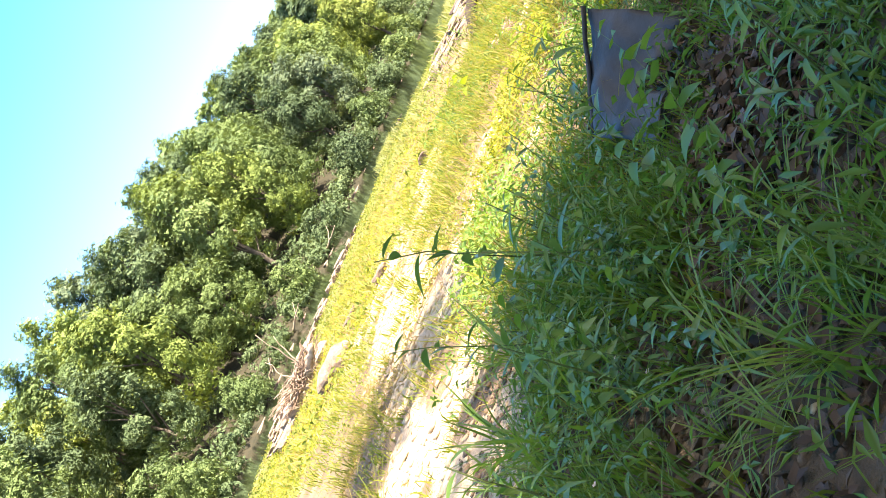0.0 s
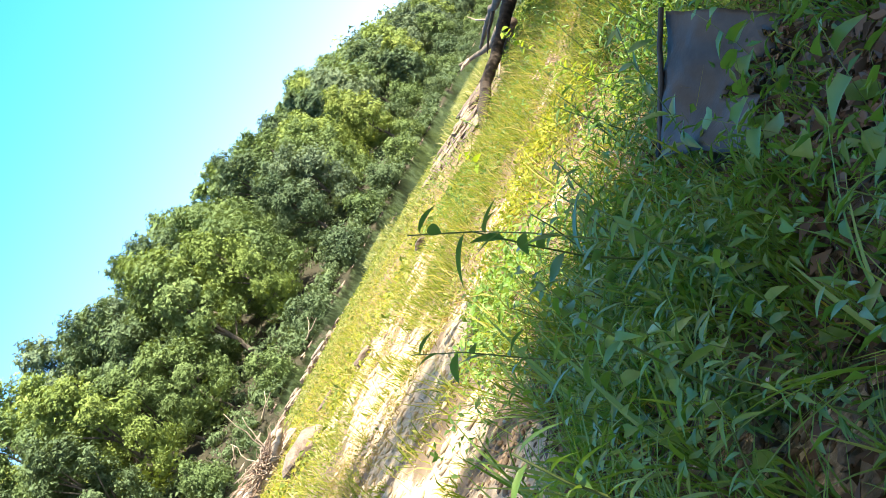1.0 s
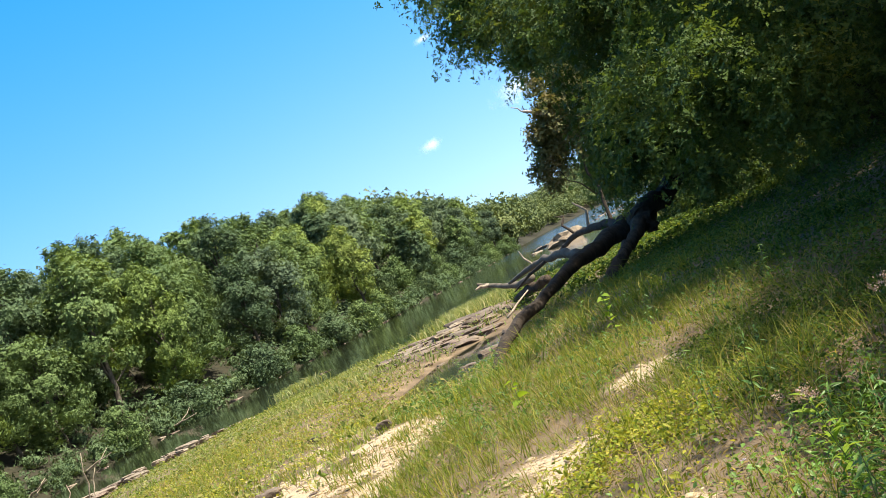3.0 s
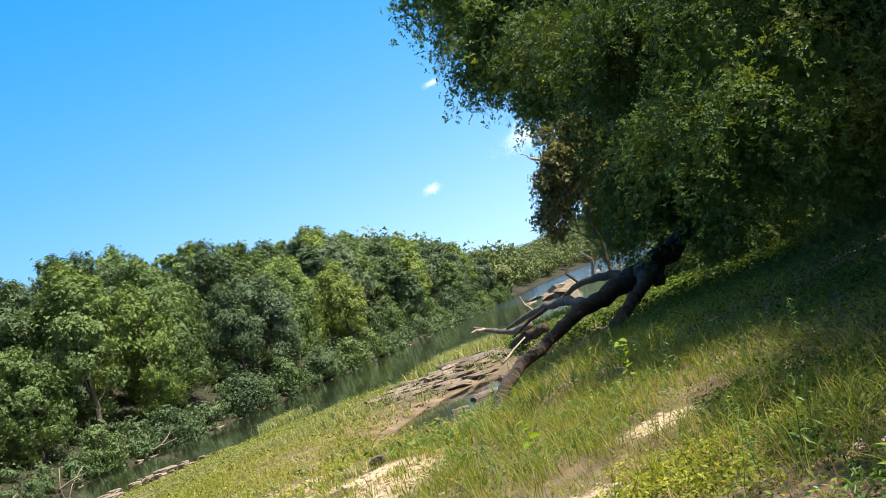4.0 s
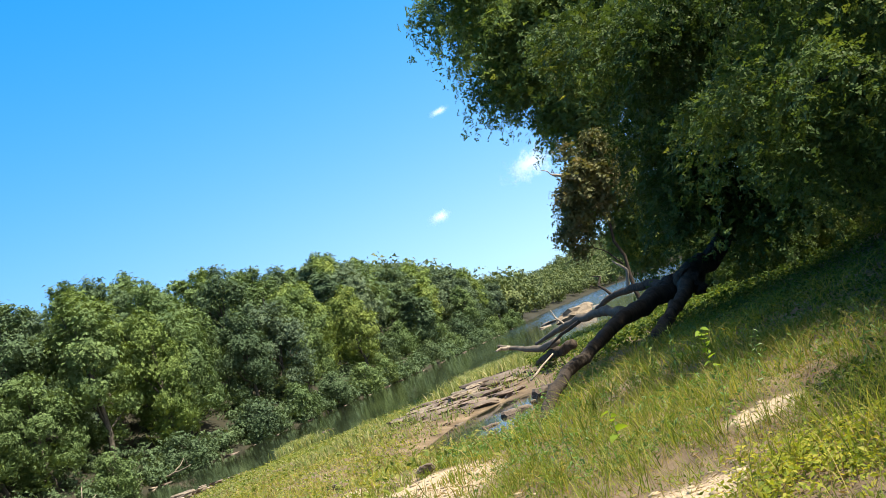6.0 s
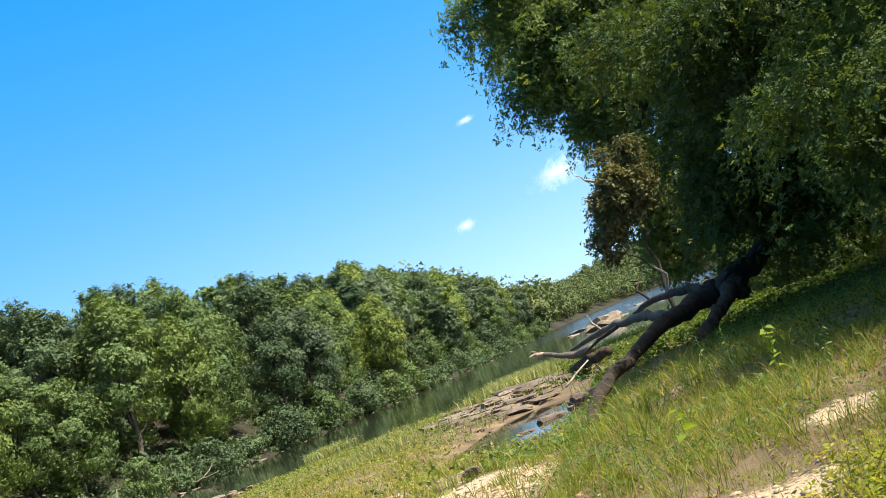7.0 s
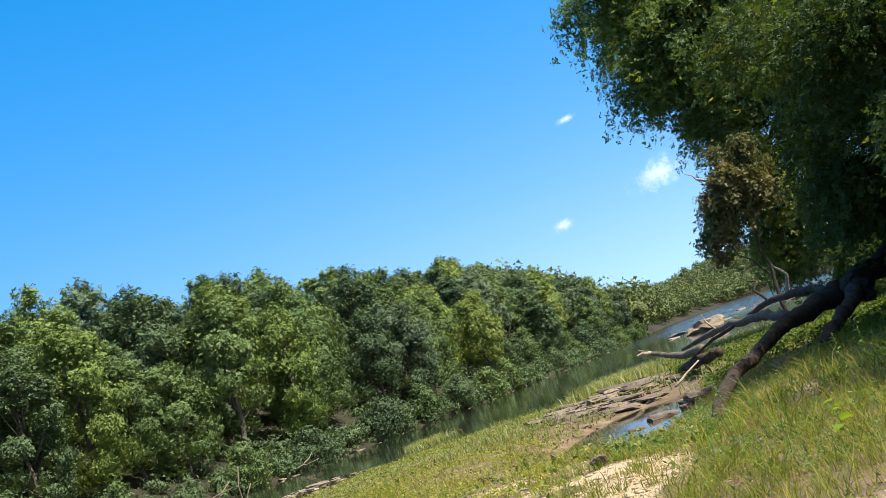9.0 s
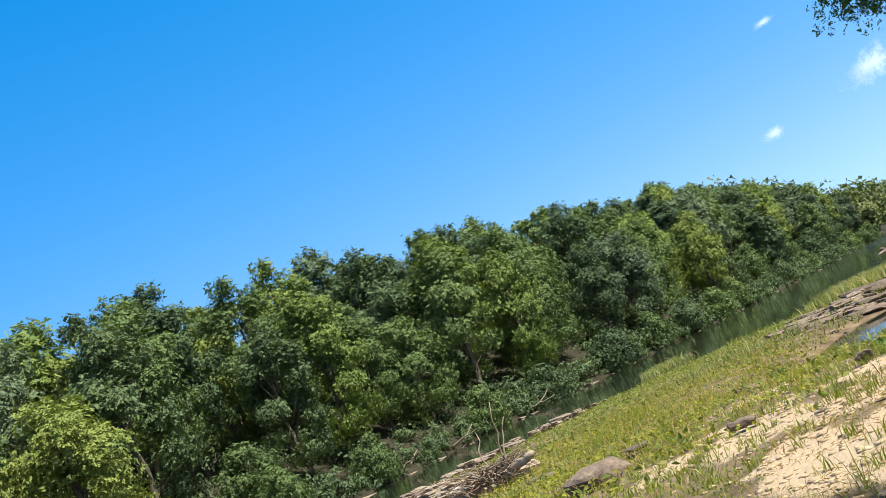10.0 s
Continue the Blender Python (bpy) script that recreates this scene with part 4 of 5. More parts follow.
# ledge along the meadow's water edge
LEDGE_ROCK = grainy("ledge_rock", (0.10, 0.08, 0.062), (0.23, 0.19, 0.15), 3.0, 0.95, 0.8, fine=16, c3=(0.38, 0.325, 0.26))
LEDGE = [rock_mesh(31, 0.5, LEDGE_ROCK, 20, 1.6), rock_mesh(32, 0.6, LEDGE_ROCK, 22, 1.6)]
ROUND = rock_mesh(33, 0.62, ROCK_DARK, 4, 0.5, 0.85)
for i in range(110):
    t = i / 109
    x, y = np.interp(t, [0, 0.35, 1], [-13.8, -22.3, -16.0]) + _r.normal(0, 0.7), np.interp(t, [0, 0.35, 1], [29.5, 43.5, 57]) + _r.normal(0, 1.0)
    rock((LEDGE + RED)[int(_r.choice(4, p=[0.36, 0.36, 0.14, 0.14]))], x, y, _r.uniform(0.2, 0.6), 35 + _r.normal(0, 40), 1.4, _r.uniform(0.1, 0.3), "pale ledge rock at the water's edge")
for x, y, s, me, lb in ((-12.0, 26.9, 1.25, LEDGE[1], "pale boulder under a root tangle"), (-13.6, 28.4, 0.8, RED[0], "pale boulder at the water's edge"), (-17, 36.5, 0.8, PALE[1], "pale boulder at the water's edge"),
                        (-13.4, 26.2, 0.8, RED[0], "reddish boulder at the water's edge"), (-6.0, 16.1, 0.5, ROUND, "rounded dark grey boulder in the grass"), (-3.5, 15.0, 0.2, LUMPS[0], "dark stone in the grass"),
                        (-1.7, 16.6, 0.16, LUMPS[1], "grey stone on the sand"), (-5.8, 18.2, 0.25, SLABS[1], "flat grey stone in the grass"), (-9.1, 22.7, 0.45, SLABS[2], "flat grey stone in the grass"), (-4.3, 23.7, 0.3, LUMPS[1], "grey stone in the grass"),
                        (-12.9, 76, 0.5, RED[1], "grey boulder standing in the river"), (-15.8, 72.5, 0.45, RED[1], "flat rock awash in the river"), (-30.5, 92, 0.6, RED[0], "rock at the foot of the far bank")):
    rock(me, x, y, s, _r.uniform(0, 90), 1.3, 0.12, lb)
for i in range(26):
    x, y = _r.normal(-2.4, 0.9), _r.uniform(7, 19)
    x -= (y - 12) * 0.14
    rock([PALE, RED][int(_r.integers(2))][int(_r.integers(2))], x, y, _r.uniform(0.025, 0.08), _r.uniform(0, 180), 1.2, 0.01, "small stone on bare sand")

# root tangle
ROOT = grainy("washed_root", (0.09, 0.06, 0.045), (0.26, 0.19, 0.145), 6, 0.9, 0.4, fine=50)
tangle = tagged(new("root_tangle"), "washed-up tangle of bare roots on the rocks", "driftwood")
tangle.location = at_ground(-11.4, 26.0)
for i in range(120):
    a, b = _r.random() * 6.28, _r.uniform(0.2, 1.0)
    s = np.array((math.cos(a) * 0.6 * _r.random(), math.sin(a) * 0.4, 0.25 + 0.4 * _r.random()))
    e = np.array((math.cos(a + _r.normal(0, 0.9)) * 1.35, math.sin(a) * 1.0, 0.1 + 0.8 * b))
    part("root", tube_mesh("root", [tube(line(s, e, 7, 0.5, i), np.linspace(0.024, 0.006, 7), 4)], DRIFT if i % 4 == 0 else ROOT), tangle)
for i, (dx, dz) in enumerate(((0.6, 2.2), (-0.1, 1.6), (0.8, 1.7))):
    part("dead_stem", tube_mesh("dead_stem", [tube(line((dx * 0.3, 0, 0.2), (dx, 0.2, dz), 7, 0.3, i + 40), np.linspace(0.035, 0.01, 7), 5)], DRIFT), tangle)
part("log", tube_mesh("log", [tube(line((0.4, -0.3, 0.3), (1.5, -0.9, 0.62), 7, 0.15, 50), np.linspace(0.13, 0.09, 7), 9, 0.12, 3)], DRIFT), tangle, "weathered grey log end")

# fallen limbs along the far bank
for i, (x, y, l, a) in enumerate(((-33, 97, 5, 0.3), (-36, 84, 4, 0.6), (-30.5, 118, 5, 0.2), (-21, 150, 6, 0.4), (-38, 76, 4, 0.9))):
    ob = tagged(new("dead_branch", tube_mesh("dead_branch", [tube(line((0, 0, 0), (l * 0.8, -l * 0.3, l * a * 0.3), 7, 0.2, i), np.linspace(0.14, 0.03, 7), 6),
                tube(line((l * 0.4, -l * 0.15, 0.2), (l * 0.6, 0.4, 1.2), 5, 0.2, i), np.linspace(0.07, 0.02, 5), 5)], DRIFT)), "bare dead branch leaning into the river", "branch")
    ob.location = (x, y, 0.25)


# ---------------------------------------------------------------- grass and ground cover
def blades(x, y, height, width, lean, seed, base=None, bend=0.6):
    """Grass blades of three triangles each."""
    r = np.random.default_rng(seed)
    n = len(x)
    z = land(x, y) if base is None else base
    a = r.random(n) * 6.283
    h = height * r.uniform(0.45, 1.2, n)
    w = width * r.uniform(0.6, 1.3, n)
    lx, ly = np.cos(a) * lean * h * r.random(n), np.sin(a) * lean * h * r.random(n)
    t = r.random(n) * 6.283
    sx, sy = np.cos(t) * w, np.sin(t) * w
    v = np.empty((n, 5, 3))
    v[:, 0] = np.stack([x - sx, y - sy, z - 0.02], 1)
    v[:, 1] = np.stack([x + sx, y + sy, z - 0.02], 1)
    mx, my, mz = x + lx * 0.4, y + ly * 0.4, z + h * 0.6
    v[:, 2] = np.stack([mx + sx * 0.8, my + sy * 0.8, mz], 1)
    v[:, 3] = np.stack([mx - sx * 0.8, my - sy * 0.8, mz], 1)
    drop = h * bend * r.random(n) ** 2
    v[:, 4] = np.stack([x + lx * (1.1 + drop), y + ly * (1.1 + drop), z + h * (1 - 0.25 * drop)], 1)
    k = np.arange(n)[:, None] * 5
    f = np.concatenate([k + [0, 1, 2], k + [0, 2, 3], k + [3, 2, 4]])
    return v.reshape(-1, 3), f


def scatter(n, x0, x1, y0, y1, seed, keep, tuft=0, spread=0.08):
    """Places, thinned by a cover function; in tufts where asked."""
    r = np.random.default_rng(seed)
    if tuft:
        m = n // tuft
        cx, cy = r.uniform(x0, x1, m), r.uniform(y0, y1, m)
        ok = r.random(m) < keep(cx, cy)
        cx, cy = np.repeat(cx[ok], tuft), np.repeat(cy[ok], tuft)
        return cx + r.normal(0, spread, len(cx)), cy + r.normal(0, spread, len(cy))
    x, y = r.uniform(x0, x1, n), r.uniform(y0, y1, n)
    ok = r.random(n) < keep(x, y)
    return x[ok], y[ok]


def bare(x, y):
    """Trodden brown earth between the weeds."""
    return np.clip(1.2 * spot(x, y, 1.64, 0.1, 0.17, 0.5, 24) + 0.9 * spot(x, y, 0.68, 1.5, 0.24, 0.6) + 0.5 * spot(x, y, 1.95, -0.42, 0.14, 0.2) + 1.1 * spot(x, y, 2.38, 0.55, 0.16, 0.26), 0, 0.97)


def green(x, y):
    return (1 - bare(x, y)) * (1 - 0.92 * np.clip(1.4 * spot(x, y, -0.4, 27.5, 1.0, 6.5, -8), 0, 1)) * np.clip(1.1 - 1.7 * sandiness(x, y), 0.0, 1) * step(0.02, 0.12, land(x, y)) * (0.35 + 0.9 * fbm(x, y, 1.7, 3))


def rocky(x, y):
    """The stony river edge round the pool, with little growing on it."""
    return np.clip(0.95 * spot(x, y, -1.4, 46.5, 3.0, 9.0, -8), 0, 1)


def long_grass(x, y):
    """Where the grass stands long."""
    return np.clip(0.08 + spot(x, y, 1.4, 15.5, 1.7, 4.5) + 0.9 * spot(x, y, -0.6, 11, 0.6, 1.6) + 0.8 * spot(x, y, 1.2, 2.0, 0.7, 1.2) + 0.5 * spot(x, y, 3.6, 7, 1.0, 2.5)
                   + 0.6 * spot(x, y, 4.5, 15, 2, 5) + 0.5 * spot(x, y, -3.4, 10.5, 0.5, 1.2) + 0.8 * spot(x, y, 1.1, 11, 0.9, 1.6), 0, 1)


def lush(x, y):
    return green(x, y) * (0.25 + 1.2 * step(0.45, 0.65, fbm(x, y, 2.2, 8)))


def clear_of_walk(x, y):
    return 1.0 - spot(x, y, 2.2, -2.0, 0.55, 0.55) - spot(x, y, 1.3, -1.3, 0.6, 0.6)


def stuff(name, vf, mat, label):
    return tagged(new(name, mesh_of(name, *vf, mat)), label, "grass", kind="stuff")


x, y = scatter(40000, -3.2, 4.2, -1.2, 12, 101, lambda a, b: green(a, b) * clear_of_walk(a, b) * (0.25 + step(0.4, 0.6, fbm(a, b, 0.9, 56))))
stuff("grass", blades(x, y, 0.085, 0.0032, 1.8, 1), BLADE, "short green grass between bare patches")
x, y = scatter(13000, -10, 2, -7, 5, 111, green)
stuff("grass", blades(x, y, 0.1, 0.007, 1.1, 11), BLADE, "thin short grass on the sandy bank")
x, y = scatter(52000, -3.2, 4.5, 0.4, 14, 102, lambda a, b: lush(a, b) * long_grass(a, b) * 1.3, tuft=22, spread=0.06)
stuff("grass_tufts", blades(x, y, 0.32, 0.0036, 1.6, 2), BLADE, "long arching grass tufts on the bank")
x, y = scatter(52000, -10, 7, 11, 33, 103, lambda a, b: green(a, b) ** 1.5 * (0.2 + step(0.4, 0.62, fbm(a, b, 1.1, 51))), tuft=9, spread=0.09)
stuff("grass_bank", blades(x, y, 0.13, 0.008, 2.0, 3), BLADE, "green grass on the shaded bank")
x, y = scatter(56000, -9, 6.5, 12, 33, 104, lambda a, b: lush(a, b) * long_grass(a, b) * (0.1 + step(0.45, 0.66, fbm(a, b, 0.9, 52))) * (1 - 0.95 * np.clip(1.3 * spot(a, b, -0.1, 20, 0.9, 6.0), 0, 1)), tuft=20, spread=0.12)
stuff("grass_tall", blades(x, y, 0.42, 0.0075, 1.7, 4), BLADE, "tall grass beside the fallen tree")
x, y = scatter(80000, -26, -1.0, 12, 75, 105, lambda a, b: green(a, b) * step(0.0, 1.5, a - near_edge(b)) * (1 - rocky(a, b)))
stuff("meadow_grass", blades(x, y, 0.12, 0.016, 2.2, 5), MEADOW, "sunlit yellow-green meadow grass by the river")
x, y = scatter(44000, -8.5, 16, 36, 84, 106, lambda a, b: green(a, b) * step(0.0, 1.0, a - near_edge(b)) * (0.12 + step(0.5, 0.6, fbm(a, b, 5, 12))) * (1 - rocky(a, b)))
stuff("reeds", blades(x, y, 0.36, 0.03, 0.9, 6), MEADOW, "bright green reeds at the river edge")
x, y = scatter(60000, -4, 5, 50, 72, 112, lambda a, b: np.clip(1.3 * spot(a, b, 0.2, 59, 1.7, 5.5, -8), 0, 1), tuft=12, spread=0.2)
stuff("reeds", blades(x, y, 0.75, 0.022, 0.9, 12), MEADOW, "tall bright reeds beyond the flat slabs")
x, y = scatter(3000, -16, -11, 66, 73, 113, lambda a, b: np.clip(1.4 * spot(a, b, -13.8, 69.2, 0.9, 2.0, -10), 0, 1))
stuff("reeds", blades(x, y, 0.5, 0.03, 1.6, 13, base=np.full(len(x), -0.02)), MEADOW, "low grassy islet in the river")
x, y = scatter(9000, -3, 4, 1.5, 14, 107, lambda a, b: green(a, b) * 0.6)
stuff("dry_grass", blades(x, y, 0.3, 0.002, 1.3, 7), STRAW, "dry straw-coloured stems in the grass")
x, y = scatter(14000, -12, 3, 14, 40, 108, lambda a, b: green(a, b) * 0.5)
stuff("dry_grass", blades(x, y, 0.35, 0.006, 1.0, 8), STRAW, "dry straw-coloured stems in the meadow")


def rubble(name, n, box, seed, size, label):
    """Loose small stones strewn over the bare strips."""
    r = np.random.default_rng(seed)
    x, y = scatter(n, *box, seed, lambda a, b: np.clip(1.6 * sandiness(a, b), 0, 1))
    s = size * r.uniform(0.4, 1.6, len(x)) ** 1.5
    z = land(x, y) + s * 0.15
    v = ICO_V[None] * s[:, None, None] * r.uniform(0.65, 1.2, (len(x), 12, 1)) * np.array([1.3, 1.0, 0.42]) + np.stack([x, y, z], 1)[:, None]
    f = ICO_F[None] + 12 * np.arange(len(x))[:, None, None]
    tagged(new(name, mesh_of(name, v.reshape(-1, 3), f.reshape(-1, 3), ROCK_SAND)), label, "stones", kind="stuff")


rubble("rubble", 6500, (-5.5, 3.5, 2, 20), 301, 0.026, "loose pale stones and clods on bare sand")
def clods(n, box, seed, size, keep, mat, label):
    """Small crumbs of earth and stone on trodden ground."""
    r = np.random.default_rng(seed)
    x, y = scatter(n, *box, seed, keep)
    w = size * r.uniform(0.3, 1.7, len(x)) ** 1.5
    v = ICO_V[None] * w[:, None, None] * r.uniform(0.6, 1.2, (len(x), 12, 1)) * np.array([1.2, 1.0, 0.6]) + np.stack([x, y, land(x, y) + w * 0.1], 1)[:, None]
    f = ICO_F[None] + 12 * np.arange(len(x))[:, None, None]
    tagged(new("clods", mesh_of("clods", v.reshape(-1, 3), f.reshape(-1, 3), mat)), label, "earth", kind="stuff")


EARTH = grainy("earth_crumb", (0.06, 0.04, 0.025), (0.15, 0.105, 0.068), 20, 0.95, 0.4, fine=90, c3=(0.26, 0.2, 0.14))
clods(7000, (0.3, 2.6, -0.9, 2.4), 303, 0.012, lambda a, b: np.clip(0.2 + bare(a, b), 0, 1), EARTH, "crumbs of brown earth between the weeds")
rubble("gravel", 6000, (-2.5, 3.5, -1.2, 8), 302, 0.010, "fine gravel on the bare bank")


def cover(name, n, box, seed, keep, size, lift, mat, label, aspect=0.5):
    r = np.random.default_rng(seed)
    x, y = scatter(n, *box, seed, keep)
    c = np.stack([x, y, land(x, y) + lift * r.random(len(x)) ** 1.3 + 0.01], 1)
    up = np.tile((0, 0, 1.0), (len(x), 1))
    tagged(new(name, mesh_of(name, *leaves_at(c, up, size, aspect, 0.1, seed, 0.6), mat)), label, "plants", kind="stuff")


cover("ground_cover", 22000, (0.2, 2.8, 4.6, 9.0), 201, lambda a, b: np.clip(1.3 * spot(a, b, 1.5, 6.5, 0.55, 1.2, -20), 0, 1) * (0.15 + step(0.4, 0.55, fbm(a, b, 0.5, 53))), 0.048, 0.12, COVER_SUN_TONED, "yellow-green ground cover with a sun patch put into its colour")
cover("ground_cover", 34000, (1.6, 7, 5, 14), 202, lambda a, b: np.clip(1.3 * spot(a, b, 3.4, 8.8, 1.5, 2.6, -20), 0, 1) * green(a, b), 0.035, 0.09, UNDER_SHADED, "green ground cover with tree shade put into its dark colour")
cover("weeds", 30000, (1.0, 4.2, -1.4, 5.2), 203, lambda a, b: (0.25 + 0.9 * step(0.4, 0.6, fbm(a, b, 0.8, 14))) * green(a, b) * clear_of_walk(a, b) * 1.5 * step(0.9, 1.5, a - 0.22 * b) * (1 - spot(a, b, 2.22, 1.4, 0.42, 0.75)), 0.055, 0.26, WEED, "dense low leafy weeds on the shaded bank", 0.22)
cover("weeds", 60000, (2.5, 14, 9, 34), 204, lambda a, b: green(a, b) * step(2.5, 5.5, a - (b - 12) * 0.06), 0.07, 0.28, UNDER_SHADED, "leafy undergrowth beneath the trees, coloured darker for shade")
cover("meadow_weeds", 60000, (-25, 0, 13, 62), 206, lambda a, b: green(a, b) * step(0.3, 2, a - near_edge(b)) * (1 - rocky(a, b)) * (0.15 + step(0.42, 0.6, fbm(a, b, 2.6, 17))), 0.13, 0.22, COVER, "sunlit low leafy plants of the meadow")
cover("meadow_weeds", 24000, (-4, 2.6, 4, 13), 207, lambda a, b: green(a, b) * (0.1 + step(0.45, 0.6, fbm(a, b, 1.4, 19))), 0.04, 0.1, COVER, "low leafy plants between bare sand")
cover("bank_weeds", 42000, (-1.5, 6.5, 9.5, 27), 209, lambda a, b: green(a, b) * (0.08 + step(0.46, 0.6, fbm(a, b, 1.3, 55))), 0.07, 0.2, WEED, "leafy green weeds between grass tufts", 0.3)
# dark cover laid here to deepen the tree shade by colour
cover("ground_cover", 30000, (1.9, 5.5, 3.6, 9.5), 210, lambda a, b: np.clip(0.25 + step(0.35, 0.55, fbm(a, b, 0.8, 61)), 0, 1) * step(0.0, 0.5, a - 2.1) * np.clip(1 - 1.6 * sandiness(a, b), 0, 1), 0.05, 0.12, UNDER_SHADED, "clover-like ground cover, tree shade put into its dark colour")
# dark layer added so the ground between weeds looks more deeply shaded
cover("leaf_litter", 9000, (0.9, 3.4, -1.1, 2.8), 211, lambda a, b: 0.9 - 0.6 * bare(a, b), 0.05, 0.015, DEAD, "dark dead-leaf layer added to deepen shade under the weeds", 0.5)
cover("bank_weeds", 34000, (1.5, 15, 29, 60), 212, lambda a, b: np.clip(0.3 + step(0.4, 0.6, fbm(a, b, 2.0, 63)), 0, 1) * step(0.15, 0.3, land(a, b)), 0.17, 0.4, UNDER_SHADED, "leafy green growth on the bank beyond the fallen tree", 0.4)
cover("meadow_weeds", 42000, (-17, -2.5, 13, 36), 213, lambda a, b: green(a, b) * step(0.3, 2, a - near_edge(b)) * np.clip(0.35 + step(0.42, 0.6, fbm(a, b, 2.0, 65)), 0, 1), 0.085, 0.15, COVER_SUN_TONED, "leafy meadow plants with sunlight put into their bright colour")
cover("weeds", 15000, (3.8, 12, -7, 6), 214, lambda a, b: np.clip(0.2 + step(0.4, 0.6, fbm(a, b, 1.2, 67)), 0, 1) * step(0.0, 1.2, a - 3.9 + 0.5 * fbm(a, b, 0.7, 68)), 0.08, 0.2, UNDER_SHADED, "low weeds under the bank trees", 0.3)
cover("weeds", 9000, (-1, 5, -8, -1.2), 215, lambda a, b: np.clip(0.1 + step(0.45, 0.6, fbm(a, b, 1.2, 69)), 0, 1) * clear_of_walk(a, b) * step(0.0, 1.0, -1.3 - b), 0.07, 0.12, WEED, "low weeds on the shaded bank", 0.3)
cover("litter", 15000, (-3, 4.5, 3, 15), 208, lambda a, b: 0.15 + 0.85 * step(0.4, 0.6, fbm(a, b, 1.0, 41)), 0.06, 0.03, STRAW, "dry grass litter on the ground", 0.14)
cover("weeds", 9000, (0.4, 2.2, 1.5, 5), 205, lambda a, b: lush(a, b), 0.045, 0.2, WEED, "leafy weeds beside bare sand")


# ---------------------------------------------------------------- single plants
def leaf_shape(length, width, bend=0.25, heart=0.0, rows=5):
    """A leaf along +x with a folded midrib; heart pulls the lobes back."""
    t = np.linspace(0, 1, rows)
    prof = np.sin(np.pi * np.clip(t, 0, 1) ** (0.6 if heart else 0.8)) * width / 2
    v = []
    for k, w in zip(t, prof):
        z = -bend * length * k * k
        back_off = -heart * w if k < 0.4 else 0
        v += [(k * length, 0, z), (k * length + back_off, w, z + w * 0.35), (k * length + back_off, -w, z + w * 0.35)]
    f = []
    for i in range(rows - 1):
        a, b = 3 * i, 3 * i + 3
        f += [(a, b, b + 1, a + 1), (a, a + 2, b + 2, b)]
    return np.array(v), np.array(f)


def leaf_mesh(mat, *args, **kw):
    return mesh_of("leaf", *leaf_shape(*args, **kw), mat, smooth=True)


LANCE = leaf_mesh(WEED, 0.085, 0.018, 0.5)
LANCE_BLUE = leaf_mesh(WEED_BLUE, 0.10, 0.026, 0.4)
BROAD = leaf_mesh(WEED_BLUE, 0.13, 0.05, 0.35)
HEART = leaf_mesh(WEED, 0.075, 0.062, 0.3, heart=0.5, rows=6)
LOBED = leaf_mesh(SPRIG, 0.13, 0.11, 0.25, heart=0.3, rows=6)
STRAP = leaf_mesh(STRAP_GREEN, 0.5, 0.011, 0.55, rows=9)
PALM = leaf_mesh(SPRIG, 0.11, 0.026, 0.35)


def stem_of(h, lean, seed, thick=0.004, mat=STEM):
    pts = line((0, 0, -0.03), (lean * h, lean * h * 0.4, h), 7, 0.12, seed)
    return pts, tube_mesh("stem", [tube(pts, np.linspace(thick, thick * 0.45, 7), 5)], mat)


def plant(name, label, category, group, h, leaf, count, seed, lean=0.2, rise=25, size=(0.7, 1.2), low=0.15, thick=0.004):
    """A stem with leaves set spirally along it; each leaf is a part."""
    r = random.Random(seed)
    t = tagged(new(name), label, category, group)
    pts, me = stem_of(h, lean, seed, thick)
    part("stem", me, t)
    for i in range(count):
        k = low + (1 - low) * (i + 0.5) / count
        p = [float(np.interp(k * 6, range(7), pts[:, c])) for c in range(3)]
        s = r.uniform(*size) * (1.15 - 0.5 * k)
        part("leaf", leaf, t, m=Matrix.Translation(p) @ Euler((r.gauss(0, 0.3), radians(-rise + r.gauss(0, 16)), i * 2.4 + r.gauss(0, 0.4))).to_matrix().to_4x4() @ Matrix.Scale(s, 4))
    return t


def place(t, x, y, turn=0.0, s=1.0, lift=0.0, tilt=(0, 0)):
    t.matrix_basis = Matrix.LocRotScale(at_ground(x, y, lift), Euler((tilt[0], tilt[1], turn)), (s, s, s))
    return t


def grow(model, spots, seed):
    """The model at the first place, copies of it at the rest."""
    r = random.Random(seed)
    for i, (x, y, s) in enumerate(spots):
        m = Matrix.LocRotScale(at_ground(x, y), Euler((r.gauss(0, 0.12), r.gauss(0, 0.12), r.random() * 6.28)), (s, s, s))
        if i == 0:
            model.matrix_basis = m
        else:
            c = copy_thing(model, m)
            c.scale = (s, s, s)


def clump_spots(n, x0, x1, y0, y1, seed, smin, smax, keep=None):
    r = random.Random(seed)
    out = []
    while len(out) < n:
        x, y = r.uniform(x0, x1), r.uniform(y0, y1)
        if (keep is None or r.random() < float(keep(x, y))) and float(clear_of_walk(x, y)) > 0.6 and not (1.82 < x < 2.6 and 0.0 < y < 2.0):
            out.append((x, y, r.uniform(smin, smax)))
    return out


